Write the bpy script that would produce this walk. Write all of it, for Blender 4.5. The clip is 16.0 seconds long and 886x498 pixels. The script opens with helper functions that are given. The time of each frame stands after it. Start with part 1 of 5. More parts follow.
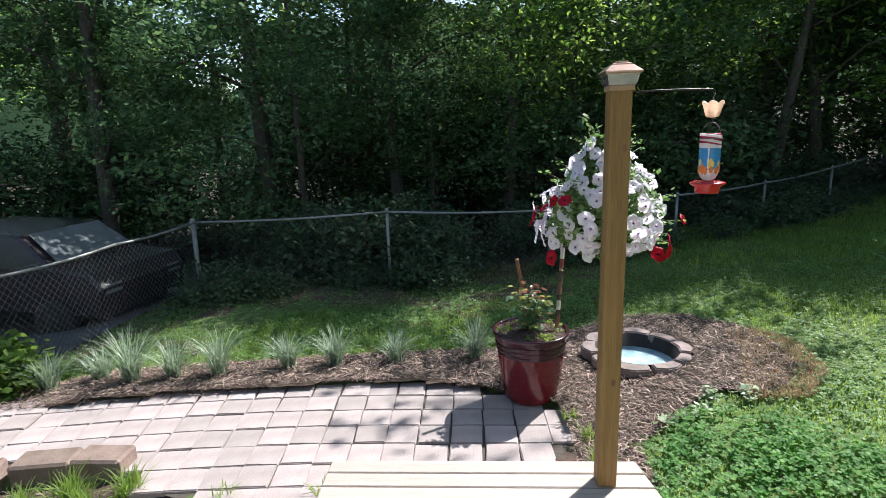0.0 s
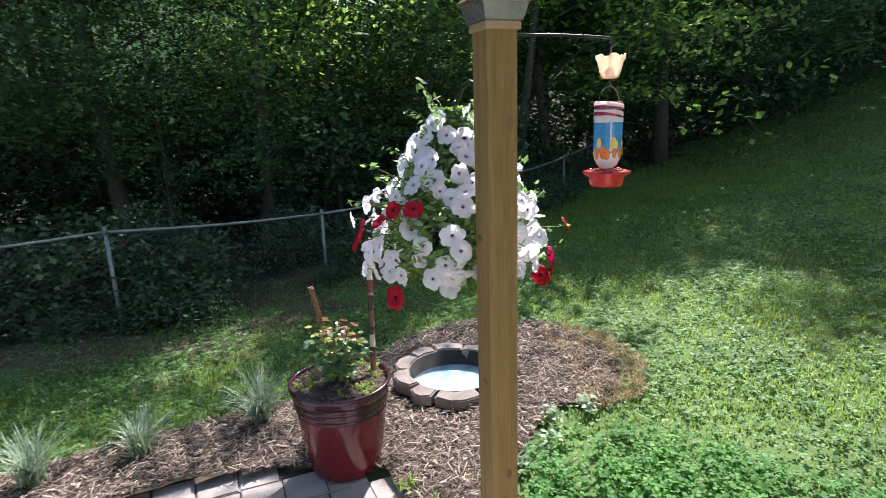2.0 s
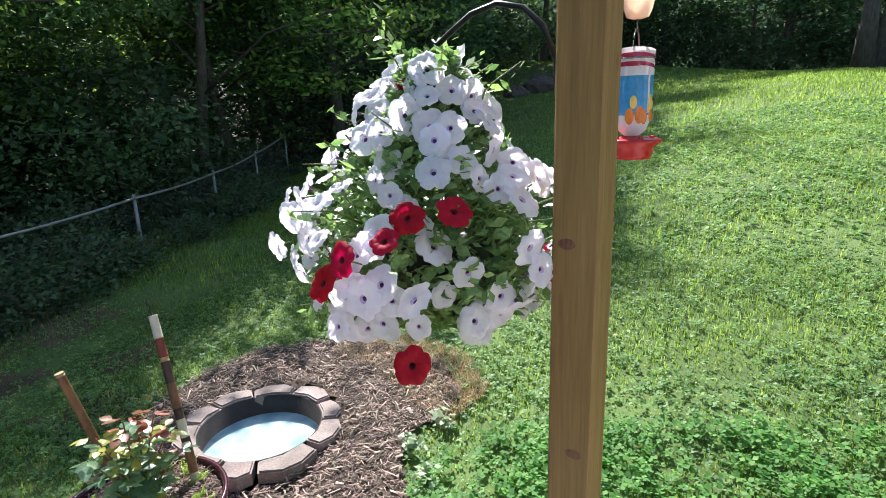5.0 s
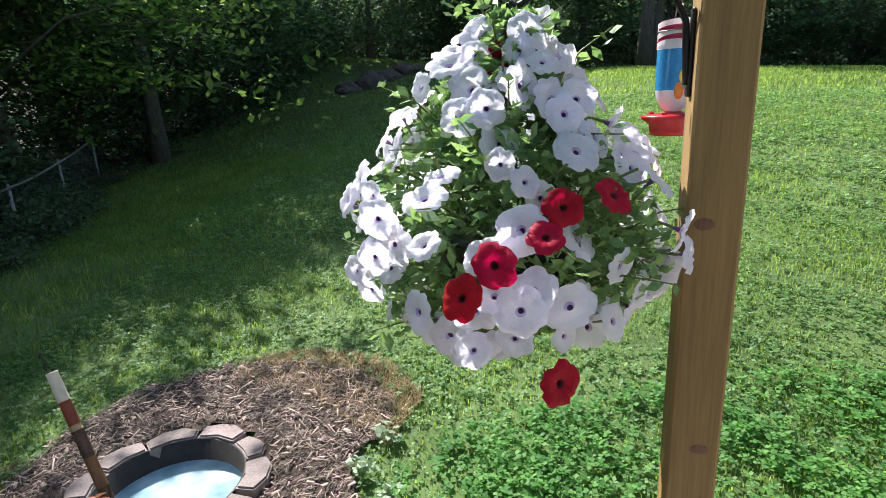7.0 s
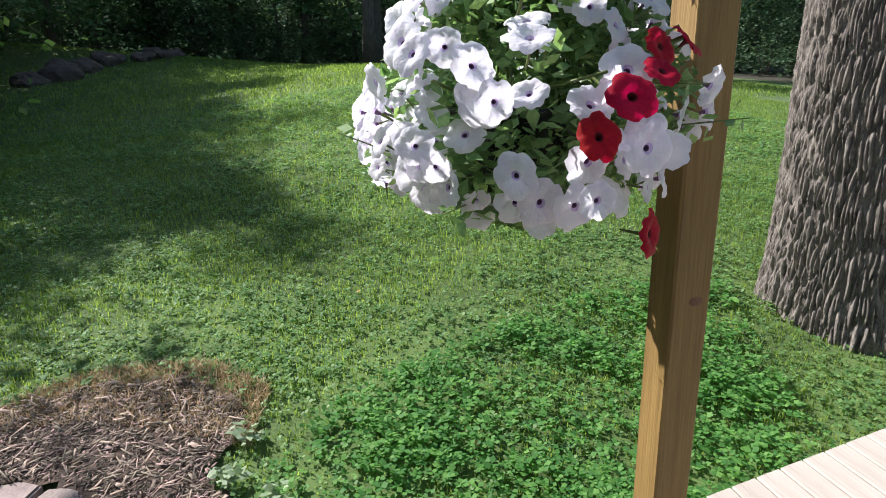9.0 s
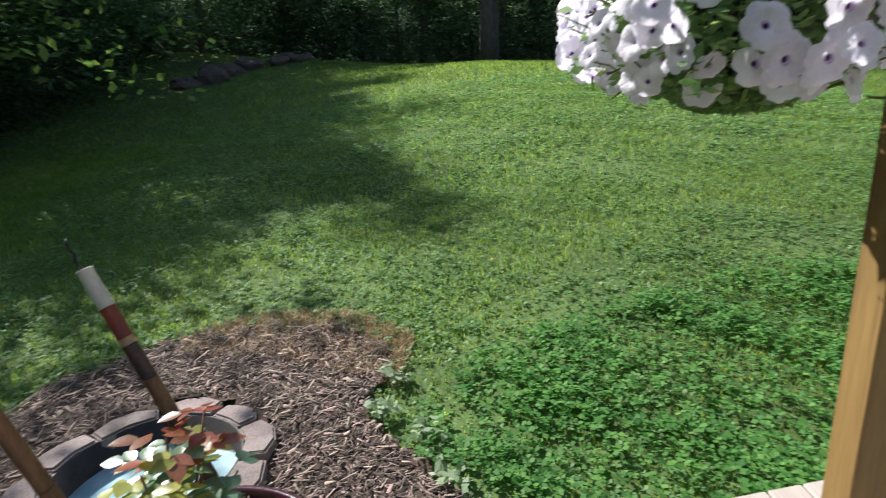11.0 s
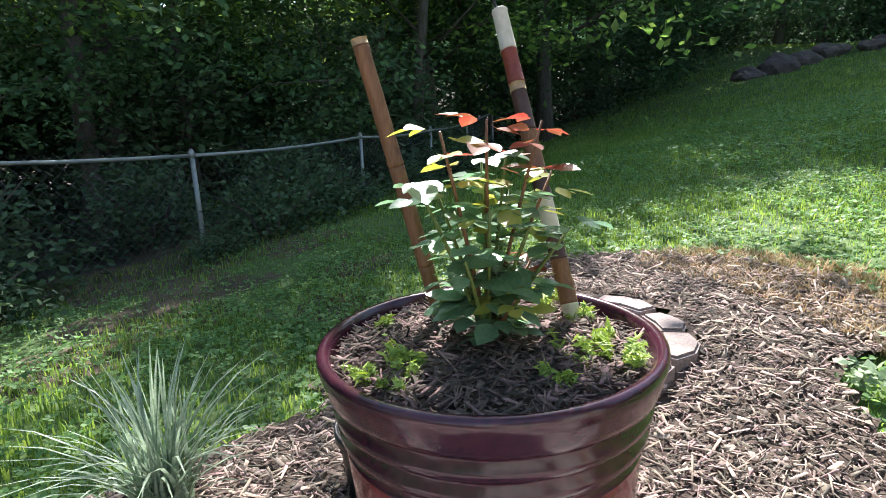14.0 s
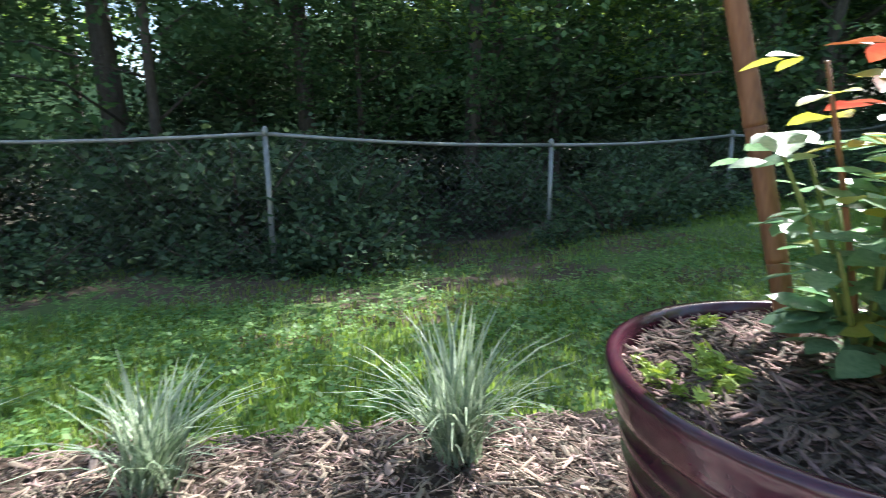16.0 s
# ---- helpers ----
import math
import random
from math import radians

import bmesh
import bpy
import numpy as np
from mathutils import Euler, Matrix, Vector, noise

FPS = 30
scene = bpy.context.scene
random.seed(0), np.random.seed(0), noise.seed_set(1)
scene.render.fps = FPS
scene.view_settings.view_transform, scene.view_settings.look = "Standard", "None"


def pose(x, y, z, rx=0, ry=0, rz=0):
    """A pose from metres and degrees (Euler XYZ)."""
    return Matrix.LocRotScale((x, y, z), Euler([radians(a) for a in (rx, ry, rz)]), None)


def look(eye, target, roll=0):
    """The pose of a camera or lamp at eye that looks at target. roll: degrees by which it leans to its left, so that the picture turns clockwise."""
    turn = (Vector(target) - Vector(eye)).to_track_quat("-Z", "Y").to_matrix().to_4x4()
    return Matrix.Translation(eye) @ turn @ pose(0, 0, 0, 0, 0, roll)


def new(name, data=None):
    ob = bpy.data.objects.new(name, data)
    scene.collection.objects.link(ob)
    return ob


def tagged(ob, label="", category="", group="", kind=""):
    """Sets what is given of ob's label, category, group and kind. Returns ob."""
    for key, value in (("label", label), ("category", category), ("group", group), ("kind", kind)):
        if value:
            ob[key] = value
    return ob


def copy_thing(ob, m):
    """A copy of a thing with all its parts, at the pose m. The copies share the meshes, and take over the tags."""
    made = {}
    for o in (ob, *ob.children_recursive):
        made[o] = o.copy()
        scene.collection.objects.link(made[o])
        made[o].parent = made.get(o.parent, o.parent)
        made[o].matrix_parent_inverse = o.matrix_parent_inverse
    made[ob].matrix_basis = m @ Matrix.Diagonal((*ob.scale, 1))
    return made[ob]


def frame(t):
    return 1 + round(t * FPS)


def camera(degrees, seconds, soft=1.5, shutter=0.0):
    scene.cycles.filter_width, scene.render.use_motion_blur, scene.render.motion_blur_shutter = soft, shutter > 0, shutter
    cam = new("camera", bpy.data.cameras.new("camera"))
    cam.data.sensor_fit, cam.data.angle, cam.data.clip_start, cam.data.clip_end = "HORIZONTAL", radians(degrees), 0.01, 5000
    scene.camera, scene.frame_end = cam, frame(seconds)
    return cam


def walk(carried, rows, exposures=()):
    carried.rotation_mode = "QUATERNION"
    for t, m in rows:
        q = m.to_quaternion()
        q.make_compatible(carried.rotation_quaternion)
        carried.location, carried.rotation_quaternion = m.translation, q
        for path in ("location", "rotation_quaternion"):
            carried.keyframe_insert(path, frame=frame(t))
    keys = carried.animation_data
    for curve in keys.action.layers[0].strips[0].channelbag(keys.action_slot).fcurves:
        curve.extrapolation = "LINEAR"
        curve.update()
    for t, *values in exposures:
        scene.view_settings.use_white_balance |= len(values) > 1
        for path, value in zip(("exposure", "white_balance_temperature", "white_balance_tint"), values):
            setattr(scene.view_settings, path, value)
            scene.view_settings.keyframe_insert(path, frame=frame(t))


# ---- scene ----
EXPOSURE = 1.1
cam = camera(77.6, 16.0, soft=0.6, shutter=0.2)
PATH = [
    (0, look((0.205, 0.867, 2.022), (0.254, 2.819, 1.589), -1.8)),
    (0.5, look((0.201, 1.168, 2.01), (0.361, 3.113, 1.575), -2.0)),
    (1, look((0.232, 1.455, 1.981), (0.618, 3.367, 1.538), -2.2)),
    (1.5, look((0.196, 1.712, 1.952), (0.785, 3.57, 1.503), -2.0)),
    (2, look((0.182, 1.936, 1.93), (1.067, 3.668, 1.465), -1.9)),
    (2.5, look((0.197, 2.115, 1.917), (1.285, 3.725, 1.442), -2.1)),
    (3, look((0.13, 2.309, 1.889), (1.418, 3.761, 1.406), -1.9)),
    (3.5, look((0.099, 2.503, 1.88), (1.538, 3.801, 1.386), -2.0)),
    (4, look((0.069, 2.669, 1.863), (1.602, 3.855, 1.369), -1.9)),
    (4.5, look((0.0, 2.844, 1.854), (1.641, 3.872, 1.353), -1.8)),
    (4.7, look((-0.001, 2.909, 1.852), (1.667, 3.892, 1.347), -1.8)),
    (6.8, look((-0.001, 3.466, 1.83), (1.878, 3.892, 1.294), -2.8)),
    (7, look((0.005, 3.534, 1.822), (1.897, 3.89, 1.283), -2.6)),
    (7.5, look((0.052, 3.672, 1.795), (1.967, 3.852, 1.248), -2.5)),
    (8, look((0.114, 3.792, 1.721), (2.036, 3.801, 1.17), -2.3)),
    (8.2, look((0.107, 3.854, 1.697), (2.024, 3.708, 1.145), -2.0)),
    (10.3, look((0.067, 4.249, 1.542), (1.848, 3.542, 0.969), -2.5)),
    (10.5, look((0.008, 4.257, 1.548), (1.83, 3.667, 0.97), -2.8)),
    (11, look((0.039, 4.286, 1.416), (1.954, 4.099, 0.869), -3.2)),
    (11.5, look((0.096, 4.323, 1.289), (1.98, 4.77, 0.789), -3.0)),
    (12, look((0.147, 4.274, 1.207), (1.878, 5.154, 0.731), -3.2)),
    (12.5, look((0.211, 4.222, 1.114), (1.818, 5.32, 0.653), -2.9)),
    (13, look((0.241, 4.179, 1.017), (1.753, 5.41, 0.569), -2.8)),
    (13.5, look((0.273, 4.161, 0.927), (1.634, 5.561, 0.493), -2.6)),
    (14, look((0.291, 4.144, 0.871), (1.63, 5.566, 0.441), -2.6)),
    (14.5, look((0.299, 4.142, 0.858), (1.636, 5.567, 0.428), -2.6)),
    (15, look((0.341, 4.146, 0.821), (1.591, 5.649, 0.396), -2.5)),
    (15.5, look((0.389, 4.178, 0.798), (1.231, 5.946, 0.388), -1.9)),
    (16, look((0.383, 4.21, 0.797), (0.649, 6.155, 0.404), -0.6)),
]
walk(cam, PATH, exposures=[(0, EXPOSURE - 0.12), (2.5, EXPOSURE + 0.28), (3.5, EXPOSURE + 0.3), (7, EXPOSURE + 0.05), (10.4, EXPOSURE - 0.45), (11.2, EXPOSURE - 0.4), (12, EXPOSURE), (12.8, EXPOSURE + 0.4), (14, EXPOSURE + 0.6), (16, EXPOSURE + 0.85)])

# ---- light ----
SUN_AZ, SUN_EL = radians(47.5), radians(45.5)   # azimuth from +y towards +x
world = bpy.data.worlds.new("sky")
world.use_nodes = True
scene.world = world
wn = world.node_tree.nodes
sky = wn.new("ShaderNodeTexSky")
sky.sky_type, sky.sun_disc = "NISHITA", False
sky.sun_elevation, sky.sun_rotation = SUN_EL, SUN_AZ
world.node_tree.links.new(sky.outputs[0], wn["Background"].inputs[0])
wn["Background"].inputs[1].default_value = 0.114
sun_data = bpy.data.lights.new("sun", "SUN")
sun_data.energy, sun_data.angle, sun_data.color = 5.0, radians(0.53), (1.0, 0.98, 0.965)
sun = new("sun", sun_data)
SUN_WAY = Vector((math.sin(SUN_AZ) * math.cos(SUN_EL), math.cos(SUN_AZ) * math.cos(SUN_EL), math.sin(SUN_EL)))
sun.matrix_world = look(tuple(SUN_WAY * 60), (0, 0, 0))


# ---- materials ----
def material(name, low, high, scale=8.0, rough=0.8, metal=0.0, bump=0.3, fine=6.0, leaf=0.0, vary=0.0, stretch=(1, 1, 1), gloss=0.5, per=""):
    """A surface of two blended tones: noise at a broad and a fine scale, with bump. leaf: share of light let through. vary: spread of value between pieces."""
    m = bpy.data.materials.new(name)
    m.use_nodes = True
    t = m.node_tree
    n, link = t.nodes, t.links.new
    shader = n["Principled BSDF"]
    coords, mapping = n.new("ShaderNodeTexCoord"), n.new("ShaderNodeMapping")
    mapping.inputs["Scale"].default_value = stretch
    link(coords.outputs["Object"], mapping.inputs[0])
    broad, grain = n.new("ShaderNodeTexNoise"), n.new("ShaderNodeTexNoise")
    for tex, s, d in ((broad, scale, 4), (grain, scale * fine, 3)):
        tex.inputs["Scale"].default_value, tex.inputs["Detail"].default_value = s, d
        link(mapping.outputs[0], tex.inputs["Vector"])
    add = n.new("ShaderNodeMath")
    add.operation = "MULTIPLY_ADD"
    add.inputs[1].default_value = 0.45
    half = n.new("ShaderNodeMath")
    half.operation = "MULTIPLY"
    half.inputs[1].default_value = 0.55
    link(broad.outputs[0], half.inputs[0])
    link(grain.outputs[0], add.inputs[0])
    link(half.outputs[0], add.inputs[2])
    ramp = n.new("ShaderNodeValToRGB")
    ramp.color_ramp.elements[0].position, ramp.color_ramp.elements[1].position = 0.34, 0.66
    ramp.color_ramp.elements[0].color, ramp.color_ramp.elements[1].color = (*low, 1), (*high, 1)
    link(add.outputs[0], ramp.inputs[0])
    colour = ramp.outputs[0]
    if vary:
        info = n.new("ShaderNodeNewGeometry" if per == "island" else "ShaderNodeObjectInfo")
        span = n.new("ShaderNodeMapRange")
        span.inputs["To Min"].default_value, span.inputs["To Max"].default_value = 1 - vary, 1 + vary
        link(info.outputs["Random Per Island" if per == "island" else "Random"], span.inputs[0])
        hsv = n.new("ShaderNodeHueSaturation")
        link(span.outputs[0], hsv.inputs["Value"])
        hue = n.new("ShaderNodeMapRange")
        hue.inputs["To Min"].default_value, hue.inputs["To Max"].default_value = 0.5 + vary * 0.06, 0.5 - vary * 0.06
        link(info.outputs["Random Per Island" if per == "island" else "Random"], hue.inputs[0])
        link(hue.outputs[0], hsv.inputs["Hue"])
        link(colour, hsv.inputs["Color"])
        colour = hsv.outputs[0]
    link(colour, shader.inputs["Base Color"])
    shader.inputs["Roughness"].default_value, shader.inputs["Metallic"].default_value = rough, metal
    shader.inputs["Specular IOR Level"].default_value = gloss
    if bump:
        b = n.new("ShaderNodeBump")
        b.inputs["Strength"].default_value, b.inputs["Distance"].default_value = bump, 0.01
        link(add.outputs[0], b.inputs["Height"])
        link(b.outputs[0], shader.inputs["Normal"])
    if leaf:
        thin, mix = n.new("ShaderNodeBsdfTranslucent"), n.new("ShaderNodeMixShader")
        warm = n.new("ShaderNodeHueSaturation")
        warm.inputs["Hue"].default_value, warm.inputs["Saturation"].default_value, warm.inputs["Value"].default_value = 0.485, 1.15, 1.8
        link(colour, warm.inputs["Color"])
        link(warm.outputs[0], thin.inputs[0])
        mix.inputs[0].default_value = leaf
        link(shader.outputs[0], mix.inputs[1])
        link(thin.outputs[0], mix.inputs[2])
        link(mix.outputs[0], n["Material Output"].inputs[0])
    return m


M_LAWN = material("lawn_soil", (0.045, 0.075, 0.02), (0.11, 0.17, 0.045), 1.2, 0.95, bump=0.8, fine=30)
M_GRASS = material("grass_blade", (0.125, 0.21, 0.054), (0.225, 0.325, 0.096), 1.5, 0.6, bump=0, leaf=0.5, vary=0.35, per="island", gloss=0.3)
M_STRAW = material("dry_grass", (0.34, 0.25, 0.135), (0.50, 0.40, 0.24), 3, 0.8, bump=0, leaf=0.2, vary=0.3, per="island")
M_CLOVER = material("clover_leaf", (0.095, 0.20, 0.066), (0.18, 0.31, 0.115), 3, 0.55, bump=0, leaf=0.45, vary=0.3, per="island", gloss=0.35)
M_WEED = material("broad_weed_leaf", (0.070, 0.195, 0.048), (0.15, 0.32, 0.085), 6, 0.6, bump=0, leaf=0.45, vary=0.3, per="island", gloss=0.25)
M_LIRIOPE = material("striped_grass_blade", (0.14, 0.22, 0.13), (0.42, 0.49, 0.38), 30, 0.45, bump=0, leaf=0.25, vary=0.35, gloss=0.4)
M_PALEWEED = material("pale_weed_leaf", (0.20, 0.28, 0.16), (0.38, 0.46, 0.30), 20, 0.5, bump=0, leaf=0.3, vary=0.25, per="island", gloss=0.4)
M_MULCH = material("mulch_bed", (0.03, 0.02, 0.015), (0.11, 0.072, 0.052), 14, 0.95, bump=1.0, fine=5)
M_CHIP = material("wood_chip", (0.11, 0.078, 0.06), (0.30, 0.235, 0.19), 20, 0.85, bump=0.4, vary=0.85, per="island", stretch=(1, 1, 1))
M_POT_CHIP = material("dark_wood_chip", (0.05, 0.032, 0.026), (0.24, 0.17, 0.135), 20, 0.85, bump=0.4, vary=0.7, per="island")
M_PALECHIP = material("pale_wood_chip", (0.26, 0.19, 0.14), (0.46, 0.37, 0.29), 25, 0.85, bump=0.4, vary=0.4, per="island")
M_ASPHALT = material("driveway_asphalt", (0.045, 0.046, 0.052), (0.085, 0.086, 0.092), 2, 0.85, bump=0.4, fine=40)
M_PAVER = material("tumbled_paver", (0.30, 0.252, 0.24), (0.43, 0.375, 0.36), 7, 0.9, bump=0.5, fine=14, vary=0.13)
M_SAND = material("joint_sand", (0.05, 0.042, 0.035), (0.11, 0.09, 0.075), 30, 1.0, bump=0.6)
M_EDGE = material("edging_block", (0.15, 0.105, 0.085), (0.27, 0.205, 0.17), 9, 0.92, bump=0.6, fine=10, vary=0.12)
M_RING = material("ring_stone", (0.17, 0.13, 0.118), (0.31, 0.25, 0.23), 9, 0.9, bump=0.7, fine=9, vary=0.15)
M_DECK = material("deck_board", (0.36, 0.305, 0.265), (0.50, 0.435, 0.385), 5, 0.75, bump=0.25, fine=8, vary=0.07, stretch=(0.25, 6, 6))
M_POST = material("treated_pine", (0.20, 0.115, 0.035), (0.32, 0.20, 0.065), 6, 0.7, bump=0.35, fine=5, stretch=(6, 6, 0.3))
M_COPPER = material("brushed_copper", (0.38, 0.25, 0.20), (0.52, 0.37, 0.31), 12, 0.32, metal=0.85, bump=0.05)
M_SILVER = material("cap_glass_band", (0.34, 0.33, 0.33), (0.5, 0.5, 0.5), 20, 0.25, metal=0.7, bump=0.1)
M_BLACK = material("black_iron", (0.01, 0.01, 0.011), (0.03, 0.03, 0.03), 20, 0.4, metal=0.3, bump=0.1)
M_WIRE = material("galvanised_wire", (0.16, 0.165, 0.175), (0.30, 0.305, 0.315), 10, 0.45, metal=0.7, bump=0.05)
M_PIPE = material("galvanised_pipe", (0.24, 0.25, 0.25), (0.38, 0.39, 0.38), 6, 0.55, metal=0.5, bump=0.1)
M_GLAZE = material("maroon_glaze", (0.085, 0.009, 0.014), (0.18, 0.015, 0.022), 4, 0.14, bump=0.08, fine=12, gloss=0.6)
# rim copy of the dark glaze, purple sky sheen painted into its colour
M_GLAZE_RIM = material("sky_sheen_glaze", (0.028, 0.009, 0.018), (0.07, 0.016, 0.028), 5, 0.16, bump=0.08, fine=12, gloss=0.6)
M_PLASTIC = material("black_plastic", (0.012, 0.012, 0.014), (0.03, 0.03, 0.034), 10, 0.35, bump=0.05)
M_PETAL = material("white_petal", (0.76, 0.71, 0.82), (0.88, 0.86, 0.90), 25, 0.6, bump=0.5, leaf=0.35, vary=0.06, gloss=0.2)
M_BLUSH = material("lilac_blush", (0.50, 0.36, 0.60), (0.72, 0.62, 0.80), 60, 0.6, bump=0.2, leaf=0.3)
M_EARTH = material("worn_earth", (0.045, 0.035, 0.02), (0.15, 0.105, 0.068), 2.5, 1.0, bump=0.8, fine=14)
M_THROAT = material("purple_throat", (0.10, 0.04, 0.12), (0.2, 0.1, 0.22), 60, 0.7, bump=0.1)
M_RED = material("red_petal", (0.30, 0.003, 0.012), (0.46, 0.01, 0.02), 30, 0.6, bump=0.15, leaf=0.25, vary=0.1, gloss=0.2)
M_REDEYE = material("dark_red_throat", (0.08, 0.0, 0.004), (0.14, 0.002, 0.008), 60, 0.7, bump=0)
M_PETLEAF = material("petunia_leaf", (0.10, 0.20, 0.065), (0.24, 0.37, 0.15), 20, 0.5, bump=0, leaf=0.35, vary=0.35, per="island", gloss=0.4)
M_STEM = material("green_stem", (0.09, 0.13, 0.03), (0.16, 0.2, 0.05), 20, 0.6, bump=0)
# leaf green paled towards blue: sun sheen on the leaves painted into the colour
M_ROSE = material("rose_leaf", (0.10, 0.195, 0.11), (0.21, 0.33, 0.20), 25, 0.27, bump=0.1, leaf=0.42, vary=0.3, gloss=0.9)
M_ROSE_RED = material("young_rose_leaf", (0.19, 0.055, 0.035), (0.30, 0.13, 0.065), 25, 0.3, bump=0.1, leaf=0.35, vary=0.25, gloss=0.6)
M_ROSE_YEL = material("pale_rose_leaf", (0.22, 0.26, 0.05), (0.36, 0.36, 0.10), 25, 0.35, bump=0.1, leaf=0.4, vary=0.2, gloss=0.5)
M_SEDUM = material("sedum_needle", (0.21, 0.32, 0.06), (0.38, 0.49, 0.13), 20, 0.6, bump=0, leaf=0.2, vary=0.25, per="island")
M_STAKE = material("brown_bamboo", (0.12, 0.05, 0.025), (0.25, 0.12, 0.055), 12, 0.55, bump=0.3, stretch=(3, 3, 0.5))
M_BAND_W = material("pale_painted_band", (0.50, 0.45, 0.36), (0.66, 0.60, 0.49), 20, 0.7, bump=0.2)
M_BAND_R = material("red_brown_band", (0.17, 0.03, 0.018), (0.28, 0.06, 0.03), 20, 0.5, bump=0.2)
M_BAND_D = material("dark_band", (0.03, 0.015, 0.012), (0.09, 0.04, 0.03), 20, 0.5, bump=0.2)
M_BAND_T = material("tan_band", (0.32, 0.21, 0.11), (0.44, 0.30, 0.17), 20, 0.6, bump=0.2)
M_BARK = material("tree_bark", (0.05, 0.04, 0.032), (0.15, 0.125, 0.105), 6, 0.95, bump=1.0, fine=5, stretch=(3, 3, 0.6))
M_BIGBARK = material("ridged_bark", (0.045, 0.037, 0.032), (0.33, 0.285, 0.255), 16, 0.95, bump=1.0, fine=5, stretch=(2, 2, 0.4))
M_LEAF = material("woodland_leaf", (0.055, 0.12, 0.048), (0.115, 0.195, 0.092), 0.5, 0.75, bump=0, leaf=0.30, vary=0.4, per="island", gloss=0.2)
M_LEAF2 = material("bright_leaf", (0.095, 0.175, 0.045), (0.17, 0.26, 0.085), 0.5, 0.55, bump=0, leaf=0.66, vary=0.4, per="island", gloss=0.4)
M_SHRUB = material("dark_shrub_leaf", (0.045, 0.09, 0.044), (0.095, 0.15, 0.08), 1, 0.7, bump=0, leaf=0.2, vary=0.4, per="island", gloss=0.25)
M_LITTER = material("leaf_litter", (0.022, 0.02, 0.012), (0.06, 0.05, 0.03), 3, 1.0, bump=0.8, fine=14)
M_ROCK = material("field_rock", (0.07, 0.05, 0.046), (0.15, 0.115, 0.105), 3, 0.92, bump=0.8, fine=6)
M_CARPAINT = material("dark_car_paint", (0.03, 0.022, 0.025), (0.05, 0.04, 0.042), 2, 0.25, bump=0)
M_CARGLASS = material("car_glass", (0.13, 0.15, 0.16), (0.2, 0.22, 0.23), 2, 0.08, bump=0, gloss=0.7)
M_RUBBER = material("tyre_rubber", (0.015, 0.015, 0.015), (0.03, 0.03, 0.03), 8, 0.8, bump=0.2)
M_SIDING = material("pale_siding", (0.55, 0.54, 0.5), (0.66, 0.65, 0.61), 2, 0.7, bump=0.1, stretch=(0.4, 0.4, 8))
M_FEED_RED = material("red_plastic", (0.42, 0.008, 0.015), (0.56, 0.02, 0.025), 8, 0.25, bump=0, gloss=0.6)
M_MOAT = material("cream_glass", (0.78, 0.66, 0.54), (0.88, 0.80, 0.70), 14, 0.2, bump=0, leaf=0.3)
M_MOAT_P = material("pink_core", (0.62, 0.22, 0.14), (0.74, 0.34, 0.22), 14, 0.3, bump=0)
M_BLUE = material("blue_painted_glass", (0.03, 0.22, 0.48), (0.09, 0.36, 0.62), 18, 0.12, bump=0, leaf=0.25, gloss=0.7)
M_STRIPE = material("maroon_stripe", (0.30, 0.01, 0.05), (0.42, 0.03, 0.09), 18, 0.15, bump=0, gloss=0.7)
M_WSTRIPE = material("white_stripe", (0.72, 0.68, 0.68), (0.85, 0.82, 0.82), 18, 0.15, bump=0, leaf=0.2, gloss=0.7)
M_ORANGE = material("orange_painted_flower", (0.70, 0.16, 0.03), (0.80, 0.30, 0.06), 18, 0.2, bump=0)
M_YELLOW = material("yellow_painted_flower", (0.75, 0.52, 0.10), (0.85, 0.65, 0.2), 18, 0.2, bump=0)
M_LINER = material("black_liner", (0.012, 0.01, 0.01), (0.035, 0.028, 0.025), 12, 0.6, bump=0.2)
M_LITTERLEAF = material("fallen_leaf", (0.36, 0.12, 0.03), (0.55, 0.26, 0.10), 20, 0.7, bump=0.1)

# mottled pale blue: the water's reflection of sky and cloud, put into its colour
M_WATER = material("sky_tinted_water", (0.27, 0.43, 0.48), (0.54, 0.69, 0.73), 5, 0.06, bump=0.02, fine=2, gloss=0.6)


# ---- builders ----
def finish(name, bm, mat, parent=None, label="", smooth=False):
    """Links a bmesh as one mesh object, under parent where there is one."""
    me = bpy.data.meshes.new(name)
    bm.to_mesh(me)
    bm.free()
    for m in mat if isinstance(mat, (list, tuple)) else [mat]:
        me.materials.append(m)
    if smooth:
        me.polygons.foreach_set("use_smooth", [True] * len(me.polygons))
    ob = new(name, me)
    if parent:
        ob.parent = parent
    return tagged(ob, label)


part = finish


def from_arrays(name, verts, faces, mat, parent=None, label="", smooth=False):
    """A mesh of many like faces, from arrays of vertices (n, 3) and corners (m, k)."""
    verts, faces = np.asarray(verts, np.float32), np.asarray(faces, np.int32)
    me = bpy.data.meshes.new(name)
    me.vertices.add(len(verts))
    me.vertices.foreach_set("co", verts.ravel())
    k = faces.shape[1]
    me.loops.add(faces.size)
    me.loops.foreach_set("vertex_index", faces.ravel())
    me.polygons.add(len(faces))
    me.polygons.foreach_set("loop_start", np.arange(len(faces), dtype=np.int32) * k)
    me.update(calc_edges=True)
    me.materials.append(mat)
    if smooth:
        me.polygons.foreach_set("use_smooth", [True] * len(me.polygons))
    ob = new(name, me)
    if parent:
        ob.parent = parent
    return tagged(ob, label)


def empty(name, m=None, label="", category="", group="", kind=""):
    ob = new(name)
    ob.matrix_world = m if m else Matrix()
    return tagged(ob, label, category, group, kind)


